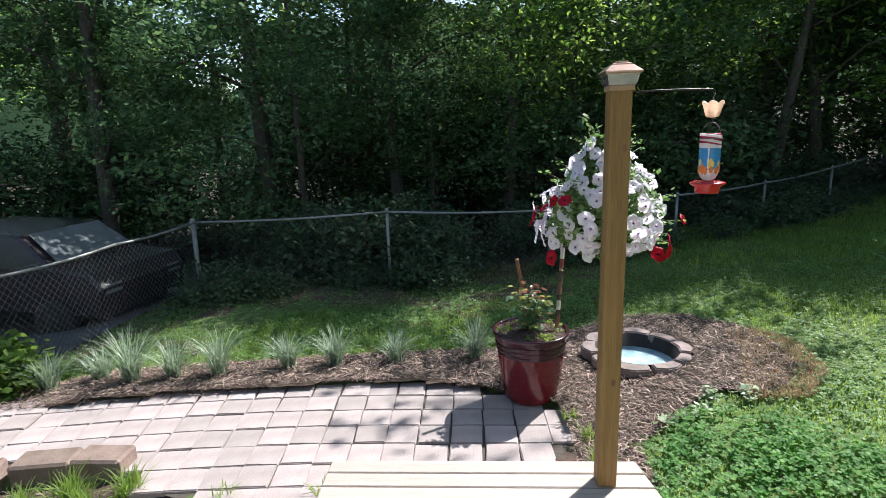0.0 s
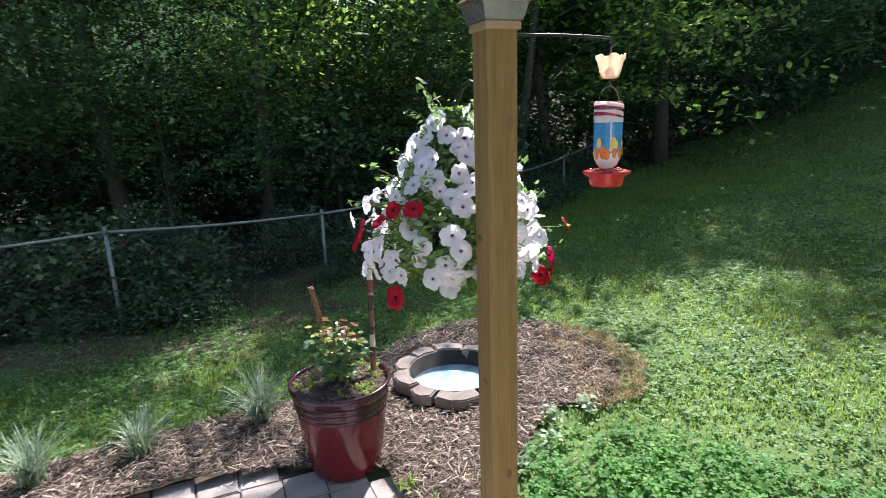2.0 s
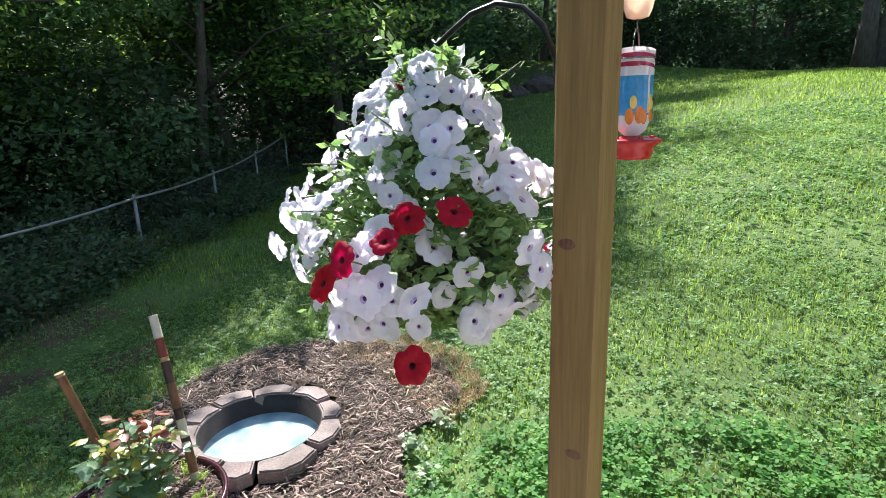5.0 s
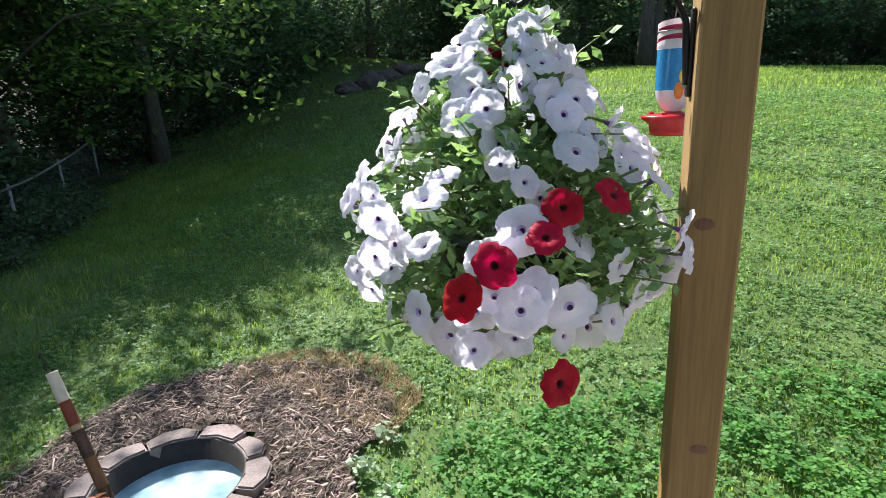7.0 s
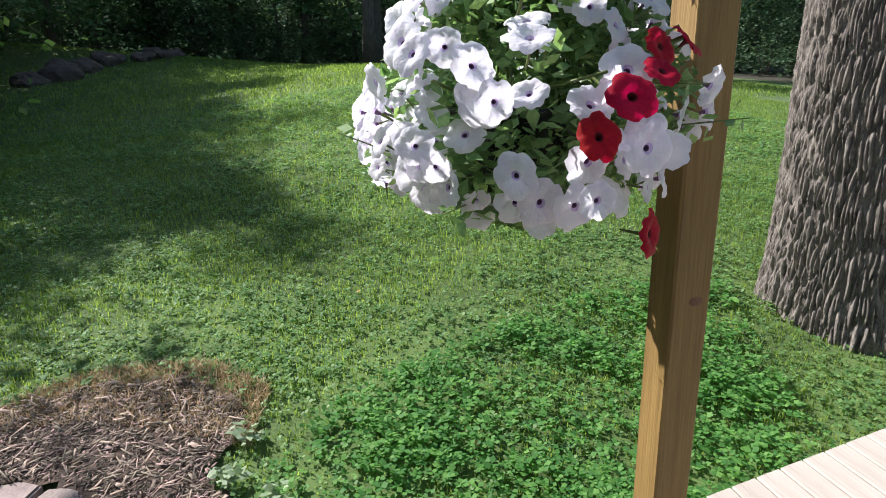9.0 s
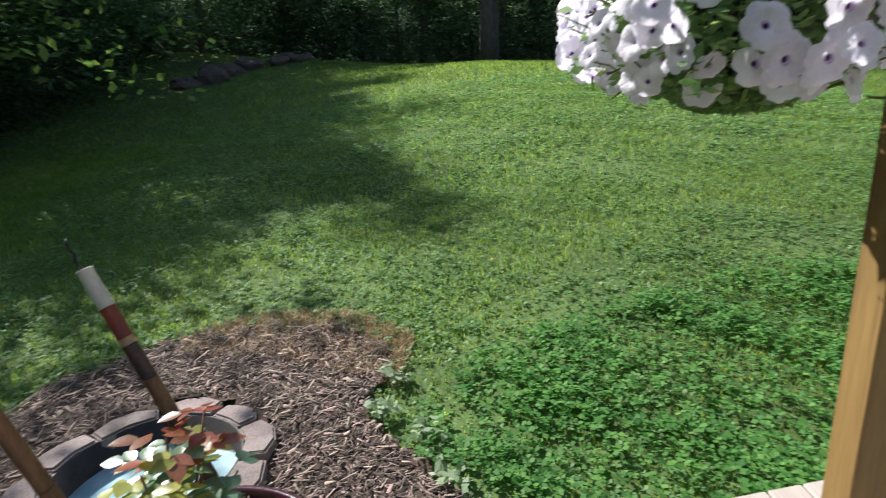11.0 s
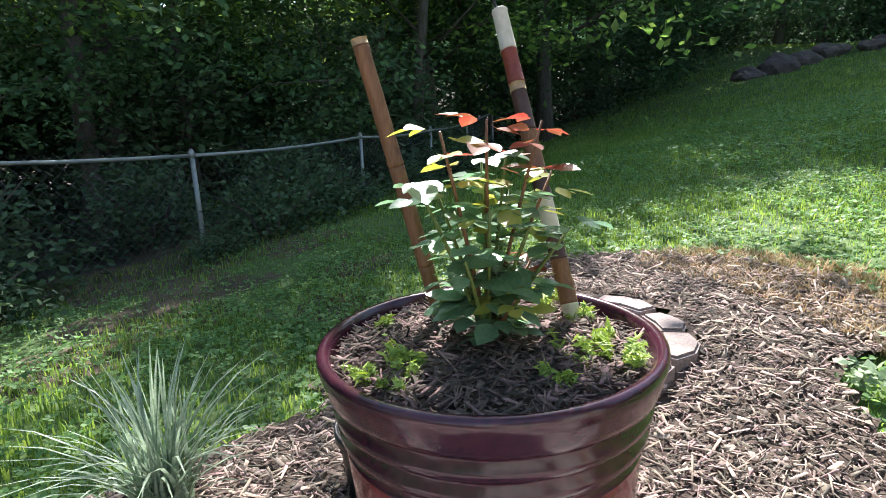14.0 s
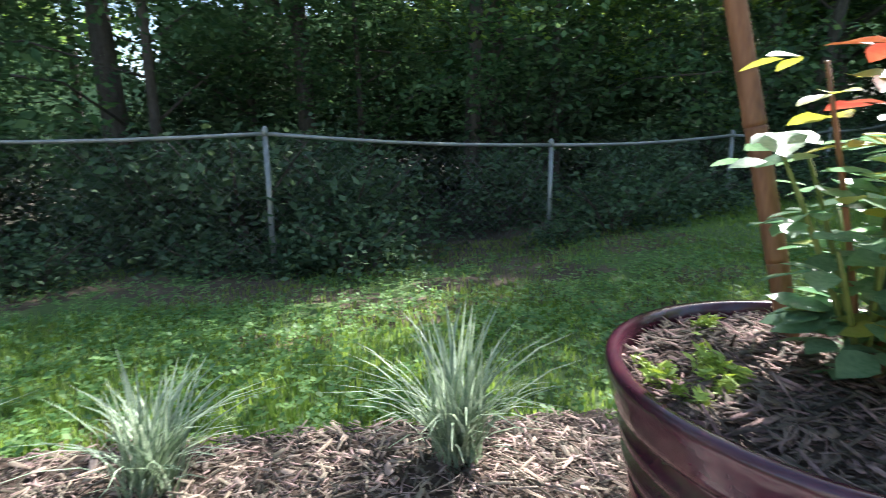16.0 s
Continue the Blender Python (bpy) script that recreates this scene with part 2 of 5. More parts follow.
def add_box(bm, size, m, bevel=0.0):
    made = bmesh.ops.create_cube(bm, size=1.0, matrix=m @ Matrix.Diagonal((*size, 1)))
    if bevel:
        edges = {e for v in made["verts"] for e in v.link_edges}
        bmesh.ops.bevel(bm, geom=list(edges), offset=bevel, segments=1, affect="EDGES")


def add_lathe(bm, profile, segments=24, m=None, closed=False):
    """Turns (radius, height) points about z. Returns the rings of vertices."""
    m = m or Matrix()
    rings = []
    for r, z in profile:
        rings.append([bm.verts.new(m @ Vector((r * math.cos(2 * math.pi * i / segments), r * math.sin(2 * math.pi * i / segments), z))) for i in range(segments)])
    for a, b in zip(rings, rings[1:]):
        for i in range(segments):
            j = (i + 1) % segments
            bm.faces.new((a[i], a[j], b[j], b[i]))
    if closed:
        bm.faces.new(list(reversed(rings[0])))
        bm.faces.new(rings[-1])
    return rings


def add_tube(bm, points, radii, segments=6, closed=True):
    """A round tube along points; radii a number or one for each point."""
    points = [Vector(p) for p in points]
    radii = radii if hasattr(radii, "__len__") else [radii] * len(points)
    rings = []
    for i, p in enumerate(points):
        way = (points[min(i + 1, len(points) - 1)] - points[max(i - 1, 0)]).normalized()
        side = way.cross(Vector((0.31, 0.17, 0.93)) if abs(way.z) < 0.9 else Vector((1, 0.1, 0))).normalized()
        up = side.cross(way)
        rings.append([bm.verts.new(p + radii[i] * (math.cos(2 * math.pi * k / segments) * side + math.sin(2 * math.pi * k / segments) * up)) for k in range(segments)])
    for a, b in zip(rings, rings[1:]):
        for k in range(segments):
            j = (k + 1) % segments
            bm.faces.new((a[k], a[j], b[j], b[k]))
    if closed:
        bm.faces.new(list(reversed(rings[0])))
        bm.faces.new(rings[-1])


def tube(name, points, radii, mat, parent=None, label="", segments=8):
    bm = bmesh.new()
    add_tube(bm, points, radii, segments)
    return part(name, bm, mat, parent, label, smooth=True)


def leaf_quads(centres, size, rng, up=0.35, slender=0.55, droop=0.0):
    """Folded diamond leaves at the centres: arrays of vertices and faces."""
    n = len(centres)
    way = rng.normal(size=(n, 3))
    way[:, 2] = way[:, 2] * 0.5 - droop
    way /= np.linalg.norm(way, axis=1, keepdims=True)
    normal = rng.normal(size=(n, 3)) * (1 - up) + np.array([0, 0, up * 2])
    side = np.cross(way, normal)
    side /= np.linalg.norm(side, axis=1, keepdims=True) + 1e-9
    s = (size * rng.uniform(0.6, 1.35, n))[:, None]
    base, tip = centres - way * s * 0.5, centres + way * s * 0.5
    mid = centres - way * s * 0.06
    verts = np.stack([base, mid + side * s * slender * 0.5, tip, mid - side * s * slender * 0.5], 1).reshape(-1, 3)
    return verts, np.arange(4 * n).reshape(-1, 4)


# ---- ground ----
def gz(x, y):
    """Height of the ground: level by the house, rising to the east, falling to the fences."""
    x, y = np.asarray(x, float), np.asarray(y, float)
    s = np.maximum(np.sqrt(np.maximum(0, x - 1.8) ** 2 + 0.3) - 0.55, 0)
    s = np.minimum(s, 26)
    yy = np.clip(y, 1.5, 14)
    e = np.maximum(0, x - 1.7)
    n = np.clip(y - 5.2, 0, 7)
    w = np.maximum(0, -2.6 - x)
    return 0.1197 * s - 0.00019 * s * s - 0.0206 * s * (yy - 5) + 0.00094 * s * s * (yy - 5) - 0.0788 * n * np.exp(-np.maximum(x, 0) / 4) - 0.16 * np.minimum(w, 3) + 0.10 * (1 - np.exp(-e / 0.6)) * np.exp(-e / 9) - 0.05 * np.clip(-y, 0, 12) * np.minimum(1, s / 8)


RING_C, RING_Z = (1.955, 5.275), 0.072
DECK_TURN = radians(-4.8)
DECK_NE = (1.235, 3.405)


def inside(x, y, poly):
    """Which of the points lie in the polygon."""
    x, y = np.asarray(x), np.asarray(y)
    hit = np.zeros(x.shape, bool)
    for (ax, ay), (bx, by) in zip(poly, poly[1:] + poly[:1]):
        hit ^= ((ay > y) != (by > y)) & (x < (bx - ax) * (y - ay) / (by - ay + 1e-12) + ax)
    return hit


MULCH = [(1.10, 5.60), (1.5, 6.0), (1.95, 6.2), (2.35, 6.2), (2.72, 5.98), (2.96, 5.5), (3.02, 5.0), (2.93, 4.62), (2.68, 4.35), (2.46, 4.34), (2.16, 4.48), (1.98, 4.33), (1.76, 4.18), (1.5, 3.95), (1.36, 3.4),
         (1.24, 3.4), (1.02, 3.45), (1.06, 4.0), (1.12, 4.5), (0.62, 4.8), (0.1, 5.0), (-0.7, 5.02), (-2.0, 4.95), (-3.9, 4.75), (-3.95, 5.3), (-2.4, 5.5), (-0.8, 5.62), (0.3, 5.66)]
BED = [(-0.44, 3.52), (-1.1, 3.60), (-1.5, 3.78), (-1.72, 4.0), (-2.75, 3.9), (-3.9, 4.1), (-3.9, -1.5), (-0.75, -1.5)]
PAVED = [(-4.0, 4.80), (-2.0, 5.0), (-0.65, 5.08), (0.15, 5.06), (0.66, 4.88), (1.12, 4.5), (1.04, 3.9), (0.95, 3.2), (-0.35, 3.3), (-0.45, 3.54), (-1.1, 3.62), (-1.52, 3.8), (-1.72, 4.02), (-2.7, 4.04), (-4.0, 4.15)]
DECKED = [(-0.42, 3.54), (1.26, 3.43), (1.66, -1.0), (-0.8, -1.6)]


def grid_axis(lo, hi, near_lo, near_hi, step):
    near = np.arange(near_lo, near_hi + 1e-6, step)
    out, back, d = [near_hi], [near_lo], step
    while out[-1] < hi:
        d *= 1.22
        out.append(out[-1] + d)
    d = step
    while back[-1] > lo:
        d *= 1.22
        back.append(back[-1] - d)
    return np.concatenate([back[:0:-1], near, out[1:]])


def build_ground():
    xs, ys = grid_axis(-400, 400, -4.6, 5.0, 0.12), grid_axis(-400, 400, 2.6, 7.2, 0.12)
    gx, gy = np.meshgrid(xs, ys)
    z = gz(gx, gy)
    near = (np.abs(gx) < 30) & (np.abs(gy) < 30)
    z += np.where(near, 0.018 * np.sin(gx * 2.1 + 1.3 * np.sin(gy * 1.7)) * np.cos(gy * 1.9 + gx), 0)
    z = np.where(inside(gx, gy, PAVED), -0.045, z)
    z = np.where(inside(gx, gy, BED), -0.075, z)
    z = np.where(inside(gx, gy, DECKED), -0.08, z)
    z = np.where(np.hypot(gx - RING_C[0], gy - RING_C[1]) < 0.37, RING_Z - 0.17, z)
    nx, ny = len(xs), len(ys)
    index = np.arange(nx * ny).reshape(ny, nx)
    faces = np.stack([index[:-1, :-1], index[:-1, 1:], index[1:, 1:], index[1:, :-1]], -1).reshape(-1, 4)
    ob = from_arrays("ground", np.stack([gx, gy, z], -1).reshape(-1, 3), faces, M_LAWN, smooth=True)
    tagged(ob, "grassy back yard ground with worn earth patches", "ground", kind="structure")
    ob.data.materials.append(M_LITTER)
    cx, cy = (gx[:-1, :-1] + gx[1:, 1:]) / 2, (gy[:-1, :-1] + gy[1:, 1:]) / 2
    woods = (cy > 9.6 + 0.34 * np.maximum(cx, 0)) | (cx < -4.2) | (cx > 33) | (cy < -14)
    ob.data.materials.append(M_EARTH)
    drift = np.sin(cx * 2.3 + np.sin(cy * 3.1)) * np.cos(cy * 2.7 - cx) + 0.4 * np.sin(cx * 7 + cy * 5)
    worn = (cx < 3) & (cy > 5.6) & (cy > 7.6 - 1.7 * drift) & ~woods
    ob.data.polygons.foreach_set("material_index", (woods + 2 * worn).astype(np.int32).ravel())


build_ground()


def build_mulch(name, poly, lift, label):
    """A bed of mulch over the ground with an irregular outline."""
    xs, ys = np.arange(-4, 3.5, 0.06), np.arange(-1.5, 6.4, 0.06)
    gx, gy = np.meshgrid(xs, ys)
    wob = 0.06 * np.sin(gx * 9 + gy * 5) + 0.05 * np.sin(gy * 13 - gx * 4)
    keep = inside(gx[:-1, :-1] + 0.03 + wob[:-1, :-1], gy[:-1, :-1] + 0.03, poly)
    keep &= np.hypot(gx[:-1, :-1] + 0.03 - RING_C[0], gy[:-1, :-1] + 0.03 - RING_C[1]) > 0.44
    base = gz(gx, gy) if lift > 0 else np.full(gx.shape, -0.075)
    z = base + abs(lift) + 0.008 * np.sin(gx * 31) * np.sin(gy * 27) + 0.02
    index = np.arange(gx.size).reshape(gx.shape)
    faces = np.stack([index[:-1, :-1], index[:-1, 1:], index[1:, 1:], index[1:, :-1]], -1)[keep]
    used = np.unique(faces)
    remap = np.zeros(gx.size, int)
    remap[used] = np.arange(len(used))
    ob = from_arrays(name, np.stack([gx, gy, z], -1).reshape(-1, 3)[used], remap[faces], M_MULCH, smooth=True)
    return tagged(ob, label, "mulch bed", kind="structure")


build_mulch("mulch_bed", MULCH, 0.012, "bed of brown shredded bark mulch round the sunken basin")
build_mulch("mulch_border", BED, -0.01, "shaded mulch border beside the wooden deck")


def scatter(poly, n, rng, avoid=()):
    """n random points in a polygon, outside the others."""
    px, py = np.array(poly).T
    x, y = rng.uniform(px.min(), px.max(), n * 6), rng.uniform(py.min(), py.max(), n * 6)
    keep = inside(x, y, poly)
    for other in avoid:
        keep &= ~inside(x, y, other)
    return x[keep][:n], y[keep][:n]


def chips(name, x, y, z, length, rng, mat, label, parent=None, tilt=0.3):
    """Split wood chips as thin six-sided slivers lying about."""
    n = len(x)
    a, l = rng.uniform(0, 2 * np.pi, n), length * rng.uniform(0.35, 1.9, n) ** 1.1
    flake = rng.uniform(size=n) < 0.32
    l = np.where(flake, l * 0.75, l * 1.5)
    w, h = l * np.where(flake, rng.uniform(0.25, 0.7, n), rng.uniform(0.06, 0.15, n)), l * rng.uniform(0.02, 0.06, n)
    way = np.stack([np.cos(a), np.sin(a), rng.normal(0, tilt, n)], 1)
    side = np.stack([-np.sin(a), np.cos(a), rng.normal(0, tilt, n)], 1)
    up = np.cross(way, side)
    c = np.stack([x, y, z], 1)
    corners = []
    for u, v, t in ((-1, -0.6, -1), (1, -0.3, -1), (0.9, 0.7, -1), (-0.8, 0.9, -1), (-0.9, -0.5, 1), (0.95, -0.3, 1), (0.8, 0.5, 1), (-0.8, 0.8, 1)):
        corners.append(c + way * (u * l / 2)[:, None] + side * (v * w / 2)[:, None] + up * (t * h / 2)[:, None])
    verts = np.stack(corners, 1).reshape(-1, 3)
    box = np.array([[4, 5, 6, 7], [0, 1, 5, 4], [1, 2, 6, 5], [2, 3, 7, 6], [3, 0, 4, 7]])
    faces = (np.arange(n)[:, None, None] * 8 + box).reshape(-1, 4)
    return tagged(from_arrays(name, verts, faces, mat, parent), label, "" if parent else "mulch", kind="stuff")


rng = np.random.default_rng(5)
x, y = scatter(MULCH, 36000, rng)
far = np.hypot(x - RING_C[0], y - RING_C[1]) > 0.47
chips("bark_chips", x[far], y[far], gz(x, y)[far] + 0.036 + rng.uniform(0, 0.016, far.sum()), 0.021, rng, M_CHIP, "loose brown bark chips strewn over the bed")
x, y = scatter(MULCH, 3200, rng)
far = np.hypot(x - RING_C[0], y - RING_C[1]) > 0.47
chips("bark_slivers", x[far], y[far], gz(x, y)[far] + 0.05 + rng.uniform(0, 0.012, far.sum()), 0.030, rng, M_PALECHIP, "long pale splinters of bark lying on the bed", tilt=0.35)
x = rng.uniform(-3.6, 0.75, 2600)
y = np.interp(x, [-4.0, -2.0, -0.65, 0.15, 0.66, 1.12], [4.80, 5.0, 5.08, 5.06, 4.88, 4.5]) + rng.normal(0.02, 0.045, 2600)
chips("bark_chips", x, y, 0.004 + 0.3 * np.clip(y - 5.0, 0, 0.1) + rng.uniform(0, 0.012, 2600), 0.024, rng, M_CHIP, "bark chips spilt from the bed over the pavers' edge")
x, y = scatter(BED, 2600, rng)
chips("bark_chips", x, y, 0 * x - 0.04, 0.035, rng, M_CHIP, "loose brown bark chips in the deck border")


# ---- lawn growth ----
def blades(name, x, y, z, height, width, rng, mat, label, lean=0.5, category="grass", simple=False):
    """Grass blades: two-faced bent strips, three to five points each."""
    n = len(x)
    a, h = rng.uniform(0, 2 * np.pi, n), height * rng.uniform(0.5, 1.4, n)
    w = width * rng.uniform(0.7, 1.3, n)
    out = rng.uniform(0.1, 1.0, n) * lean * h
    way, side = np.stack([np.cos(a), np.sin(a), 0 * a], 1), np.stack([-np.sin(a), np.cos(a), 0 * a], 1)
    up = np.array([0, 0, 1.0])
    c = np.stack([x, y, z], 1)
    mid = c + way * (out * 0.3)[:, None] + up * (h * 0.6)[:, None]
    tip = c + way * out[:, None] + up * h[:, None]
    verts = np.stack([c - side * (w / 2)[:, None], c + side * (w / 2)[:, None], mid + side * (w * 0.45)[:, None], mid - side * (w * 0.45)[:, None], tip], 1).reshape(-1, 3)
    base = np.arange(n)[:, None] * 5
    faces = np.concatenate([base + np.array([0, 1, 2, 3]), base + np.array([3, 2, 4, 4])[:4]], 0)
    faces[n:, 3] = faces[n:, 2]
    if simple:
        verts = np.stack([c - side * (w / 2)[:, None], c + side * (w / 2)[:, None], tip], 1).reshape(-1, 3)
        return tagged(from_arrays(name, verts, np.arange(3 * n).reshape(-1, 3), mat), label, category, kind="stuff")
    quads, tris = faces[:n], faces[n:, :3]
    me = bpy.data.meshes.new(name)
    me.from_pydata(verts.tolist(), [], quads.tolist() + tris.tolist())
    me.materials.append(mat)
    return tagged(new(name, me), label, category, kind="stuff")


def patchy(x, y):
    """0 to 1: how thickly the grass stands, in drifts."""
    v = np.sin(x * 1.9 + np.sin(y * 1.3)) * np.cos(y * 1.6 - np.sin(x * 0.9)) + 0.5 * np.sin(x * 4.3 - y * 3.1)
    return 1 / (1 + np.exp(-2.2 * v))


def lawn(name, x0, x1, y0, y1, n, height, width, rng, mat, label, bare=0.0, simple=False):
    x, y = rng.uniform(x0, x1, n), rng.uniform(y0, y1, n)
    keep = ~(inside(x, y, MULCH) | inside(x, y, PAVED) | inside(x, y, DECKED) | inside(x, y, BED)) & (x > -4.0)
    worn = np.where(x < 2.6, np.clip((y - 5.3) / 2.2, 0, 0.97), 0) + bare
    keep &= rng.uniform(size=n) > worn * (1.15 - patchy(x * 0.7, y * 0.9))
    x, y = x[keep], y[keep]
    return blades(name, x, y, gz(x, y) - 0.006, height, width, rng, mat, label, simple=simple)


rng = np.random.default_rng(11)
lawn("lawn_grass", -4, 3.4, 5.3, 9.6, 42000, 0.045, 0.006, rng, M_GRASS, "short green lawn grass in the shade of the trees")
lawn("lawn_grass", -1.8, 1.5, 5.45, 7.6, 26000, 0.05, 0.006, rng, M_GRASS, "thin dappled lawn grass behind the planting strip")
lawn("lawn_grass", 1.1, 5.2, -2.0, 7.5, 110000, 0.036, 0.006, rng, M_GRASS, "sunlit short green lawn grass beside the mulch bed")
lawn("lawn_grass", 5.2, 11, -7, 11, 110000, 0.06, 0.011, rng, M_GRASS, "sunlit lawn grass rising away from the house", simple=True)
lawn("lawn_grass", 11, 31, -11, 15, 110000, 0.08, 0.03, rng, M_GRASS, "far lawn grass on the rise before the woods", simple=True)
lawn("lawn_grass", 3.4, 12, 7.5, 14, 45000, 0.07, 0.014, rng, M_GRASS, "shaded lawn grass running up to the wood's edge", simple=True)


def leaflets(name, x, y, z, size, rng, mat, label, height, category="weeds"):
    """Low three-part leaves held nearly level, as of clover."""
    n = len(x)
    top = z + height * rng.uniform(0.3, 1.2, n)
    verts, faces = [], []
    a = rng.uniform(0, 2 * np.pi, n)
    s = size * rng.uniform(0.6, 1.35, n)
    for k in range(3):
        b = a + k * 2.094
        way = np.stack([np.cos(b), np.sin(b), rng.normal(0.1, 0.3, n)], 1) * s[:, None]
        side = np.stack([-np.sin(b), np.cos(b), rng.normal(0, 0.25, n)], 1) * (s * 0.48)[:, None]
        c = np.stack([x, y, top], 1)
        verts.append(np.stack([c, c + way * 0.6 + side, c + way * 1.05, c + way * 0.6 - side], 1).reshape(-1, 3))
        faces.append(np.arange(4 * n).reshape(-1, 4) + 4 * n * k)
    return tagged(from_arrays(name, np.concatenate(verts), np.concatenate(faces), mat), label, category, kind="stuff")


def clover(x0, x1, y0, y1, n, size, height, mat, label, name="clover_patch", tall=False):
    x, y = rng.uniform(x0, x1, n), rng.uniform(y0, y1, n)
    keep = ~(inside(x, y, MULCH) | inside(x, y, PAVED) | inside(x, y, DECKED) | inside(x, y, BED))
    keep &= rng.uniform(size=n) < 0.15 + 0.85 * patchy(x * 1.7 + 3, y * 1.5)
    x, y = x[keep], y[keep]
    leaflets(name, x, y, gz(x, y), size, rng, mat, label, height)


clover(1.3, 5.5, -2.5, 7.5, 44000, 0.0185, 0.05, M_CLOVER, "low clover growing through the lawn")
clover(5.5, 13, -4.0, 8.5, 36000, 0.033, 0.065, M_CLOVER, "low clover growing through the lawn")
clover(-1.8, 1.6, 5.5, 7.4, 6000, 0.02, 0.05, M_CLOVER, "clover in the dappled grass behind the planting strip")
clover(-3.8, 3.0, 5.6, 8.6, 8000, 0.02, 0.05, M_CLOVER, "shaded clover and small weeds in thin grass")

WEEDS = [(1.34, 3.3), (1.55, 3.8), (1.85, 4.25), (2.3, 4.2), (2.6, 3.7), (2.85, 3.0), (3.1, 2.0), (2.9, 1.2), (2.2, 1.6), (1.5, 1.9)]
x, y = scatter(WEEDS, 9000, rng)
thick = rng.uniform(size=len(x)) < 0.10 + 0.9 * patchy(x * 2.2 + 1, y * 2.6) ** 1.6
x, y = x[thick], y[thick]
leaflets("broadleaf_weeds", x, y, gz(x, y), 0.024, rng, M_WEED, "thick patch of dark green broad-leaved weeds by the deck", 0.085)
DRY = [(2.35, 4.3), (2.5, 4.6), (2.72, 5.0), (2.78, 5.4), (3.02, 5.5), (3.18, 5.05), (3.08, 4.5), (2.75, 4.2)]
x, y = scatter(DRY, 6500, rng)
blades("dry_grass", x, y, gz(x, y) + 0.01, 0.045, 0.005, rng, M_STRAW, "dry straw-coloured dead grass at the mulch edge", 1.2)


# ---- deck and post ----
def deck_point(u, v, z):
    """u metres west of the deck's north-east corner, v metres south of it."""
    c, s = math.cos(DECK_TURN), math.sin(DECK_TURN)
    return Vector((DECK_NE[0] - u * c + v * s, DECK_NE[1] - u * s - v * c, z))


DECK_Z, DECK_W, PITCH, SPLAY = 0.29, 1.60, 0.112, 0.16
deck = empty("wooden_deck", label="pale weathered wooden deck platform at the back door", category="deck", kind="structure")
TURN = Matrix.Rotation(DECK_TURN, 4, "Z")
for u0, v0, w, l, name, slant in ((DECK_W / 2, 0.035, DECK_W - 0.04, 0.04, "rim_joist", 0), (0.03 - SPLAY * 2.2, 2.2, 0.04, 4.34, "side_joist", math.atan(SPLAY)), (DECK_W - 0.03, 2.2, 0.04, 4.3, "side_joist", 0)):
    bm = bmesh.new()
    add_box(bm, (w, l, 0.24), Matrix.Translation(deck_point(u0, v0, 0.13)) @ TURN @ Matrix.Rotation(slant, 4, "Z"), 0.004)
    part(name, bm, M_DECK, deck)
for i in range(39):
    v0 = PITCH * (i + 0.5)
    wide = DECK_W + SPLAY * v0
    bm = bmesh.new()
    add_box(bm, (wide, PITCH - 0.007, 0.032), Matrix(), 0.005)
    for v in bm.verts:
        v.co.x -= SPLAY * v.co.y * (v.co.x > 0)
    board = part("deck_board", bm, M_DECK, deck)
    board.matrix_world = Matrix.Translation(deck_point(DECK_W - wide / 2, v0, DECK_Z - 0.016)) @ TURN

POST = Vector((1.025, 3.245, DECK_Z))
post = empty("deck_post", Matrix.Translation(POST) @ TURN, "square treated pine post with a copper cap on the deck", "post")
bm = bmesh.new()
add_box(bm, (0.091, 0.091, 1.87), Matrix.Translation((0, 0, 0.935)), 0.005)
part("shaft", bm, M_POST, post)
for dx, dy, h in ((0.02, -0.0458, 1.62), (-0.0458, -0.01, 0.86), (-0.0458, 0.015, 1.3), (0.01, -0.0458, 0.55)):
    bm = bmesh.new()
    add_lathe(bm, [(0.0005, 0.0015), (0.007, 0.001), (0.011, 0.0)], 10, Matrix.Translation((dx, dy, h)) @ (Matrix.Rotation(radians(90), 4, "X") if dy < -0.04 else Matrix.Rotation(radians(-90), 4, "Y")) @ Matrix.Diagonal((1, 1.6, 1, 1)))
    part("knot", bm, M_STAKE, post, "dark brown knot")
bm = bmesh.new()
add_box(bm, (0.104, 0.104, 0.022), Matrix.Translation((0, 0, 1.866)), 0.003)
part("collar", bm, M_BAND_T, post, "ochre painted collar")


def square_rings(bm, levels):
    rings = [[bm.verts.new((sx * r, sy * r, z)) for sx, sy in ((-1, -1), (1, -1), (1, 1), (-1, 1))] for r, z in levels]
    for a, b in zip(rings, rings[1:]):
        for i in range(4):
            bm.faces.new((a[i], a[(i + 1) % 4], b[(i + 1) % 4], b[i]))
    bm.faces.new(rings[-1])
    bm.faces.new(list(reversed(rings[0])))


bm = bmesh.new()
square_rings(bm, [(0.054, 1.877), (0.057, 1.885), (0.067, 1.923)])
part("cap_band", bm, M_SILVER, post, "flared silvery band")
bm = bmesh.new()
square_rings(bm, [(0.071, 1.921), (0.075, 1.926), (0.075, 1.932), (0.046, 1.957), (0.04, 1.959), (0.04, 1.963), (0.027, 1.968), (0.027, 1.974)])
part("cap_top", bm, M_COPPER, post, "stepped copper cap top")

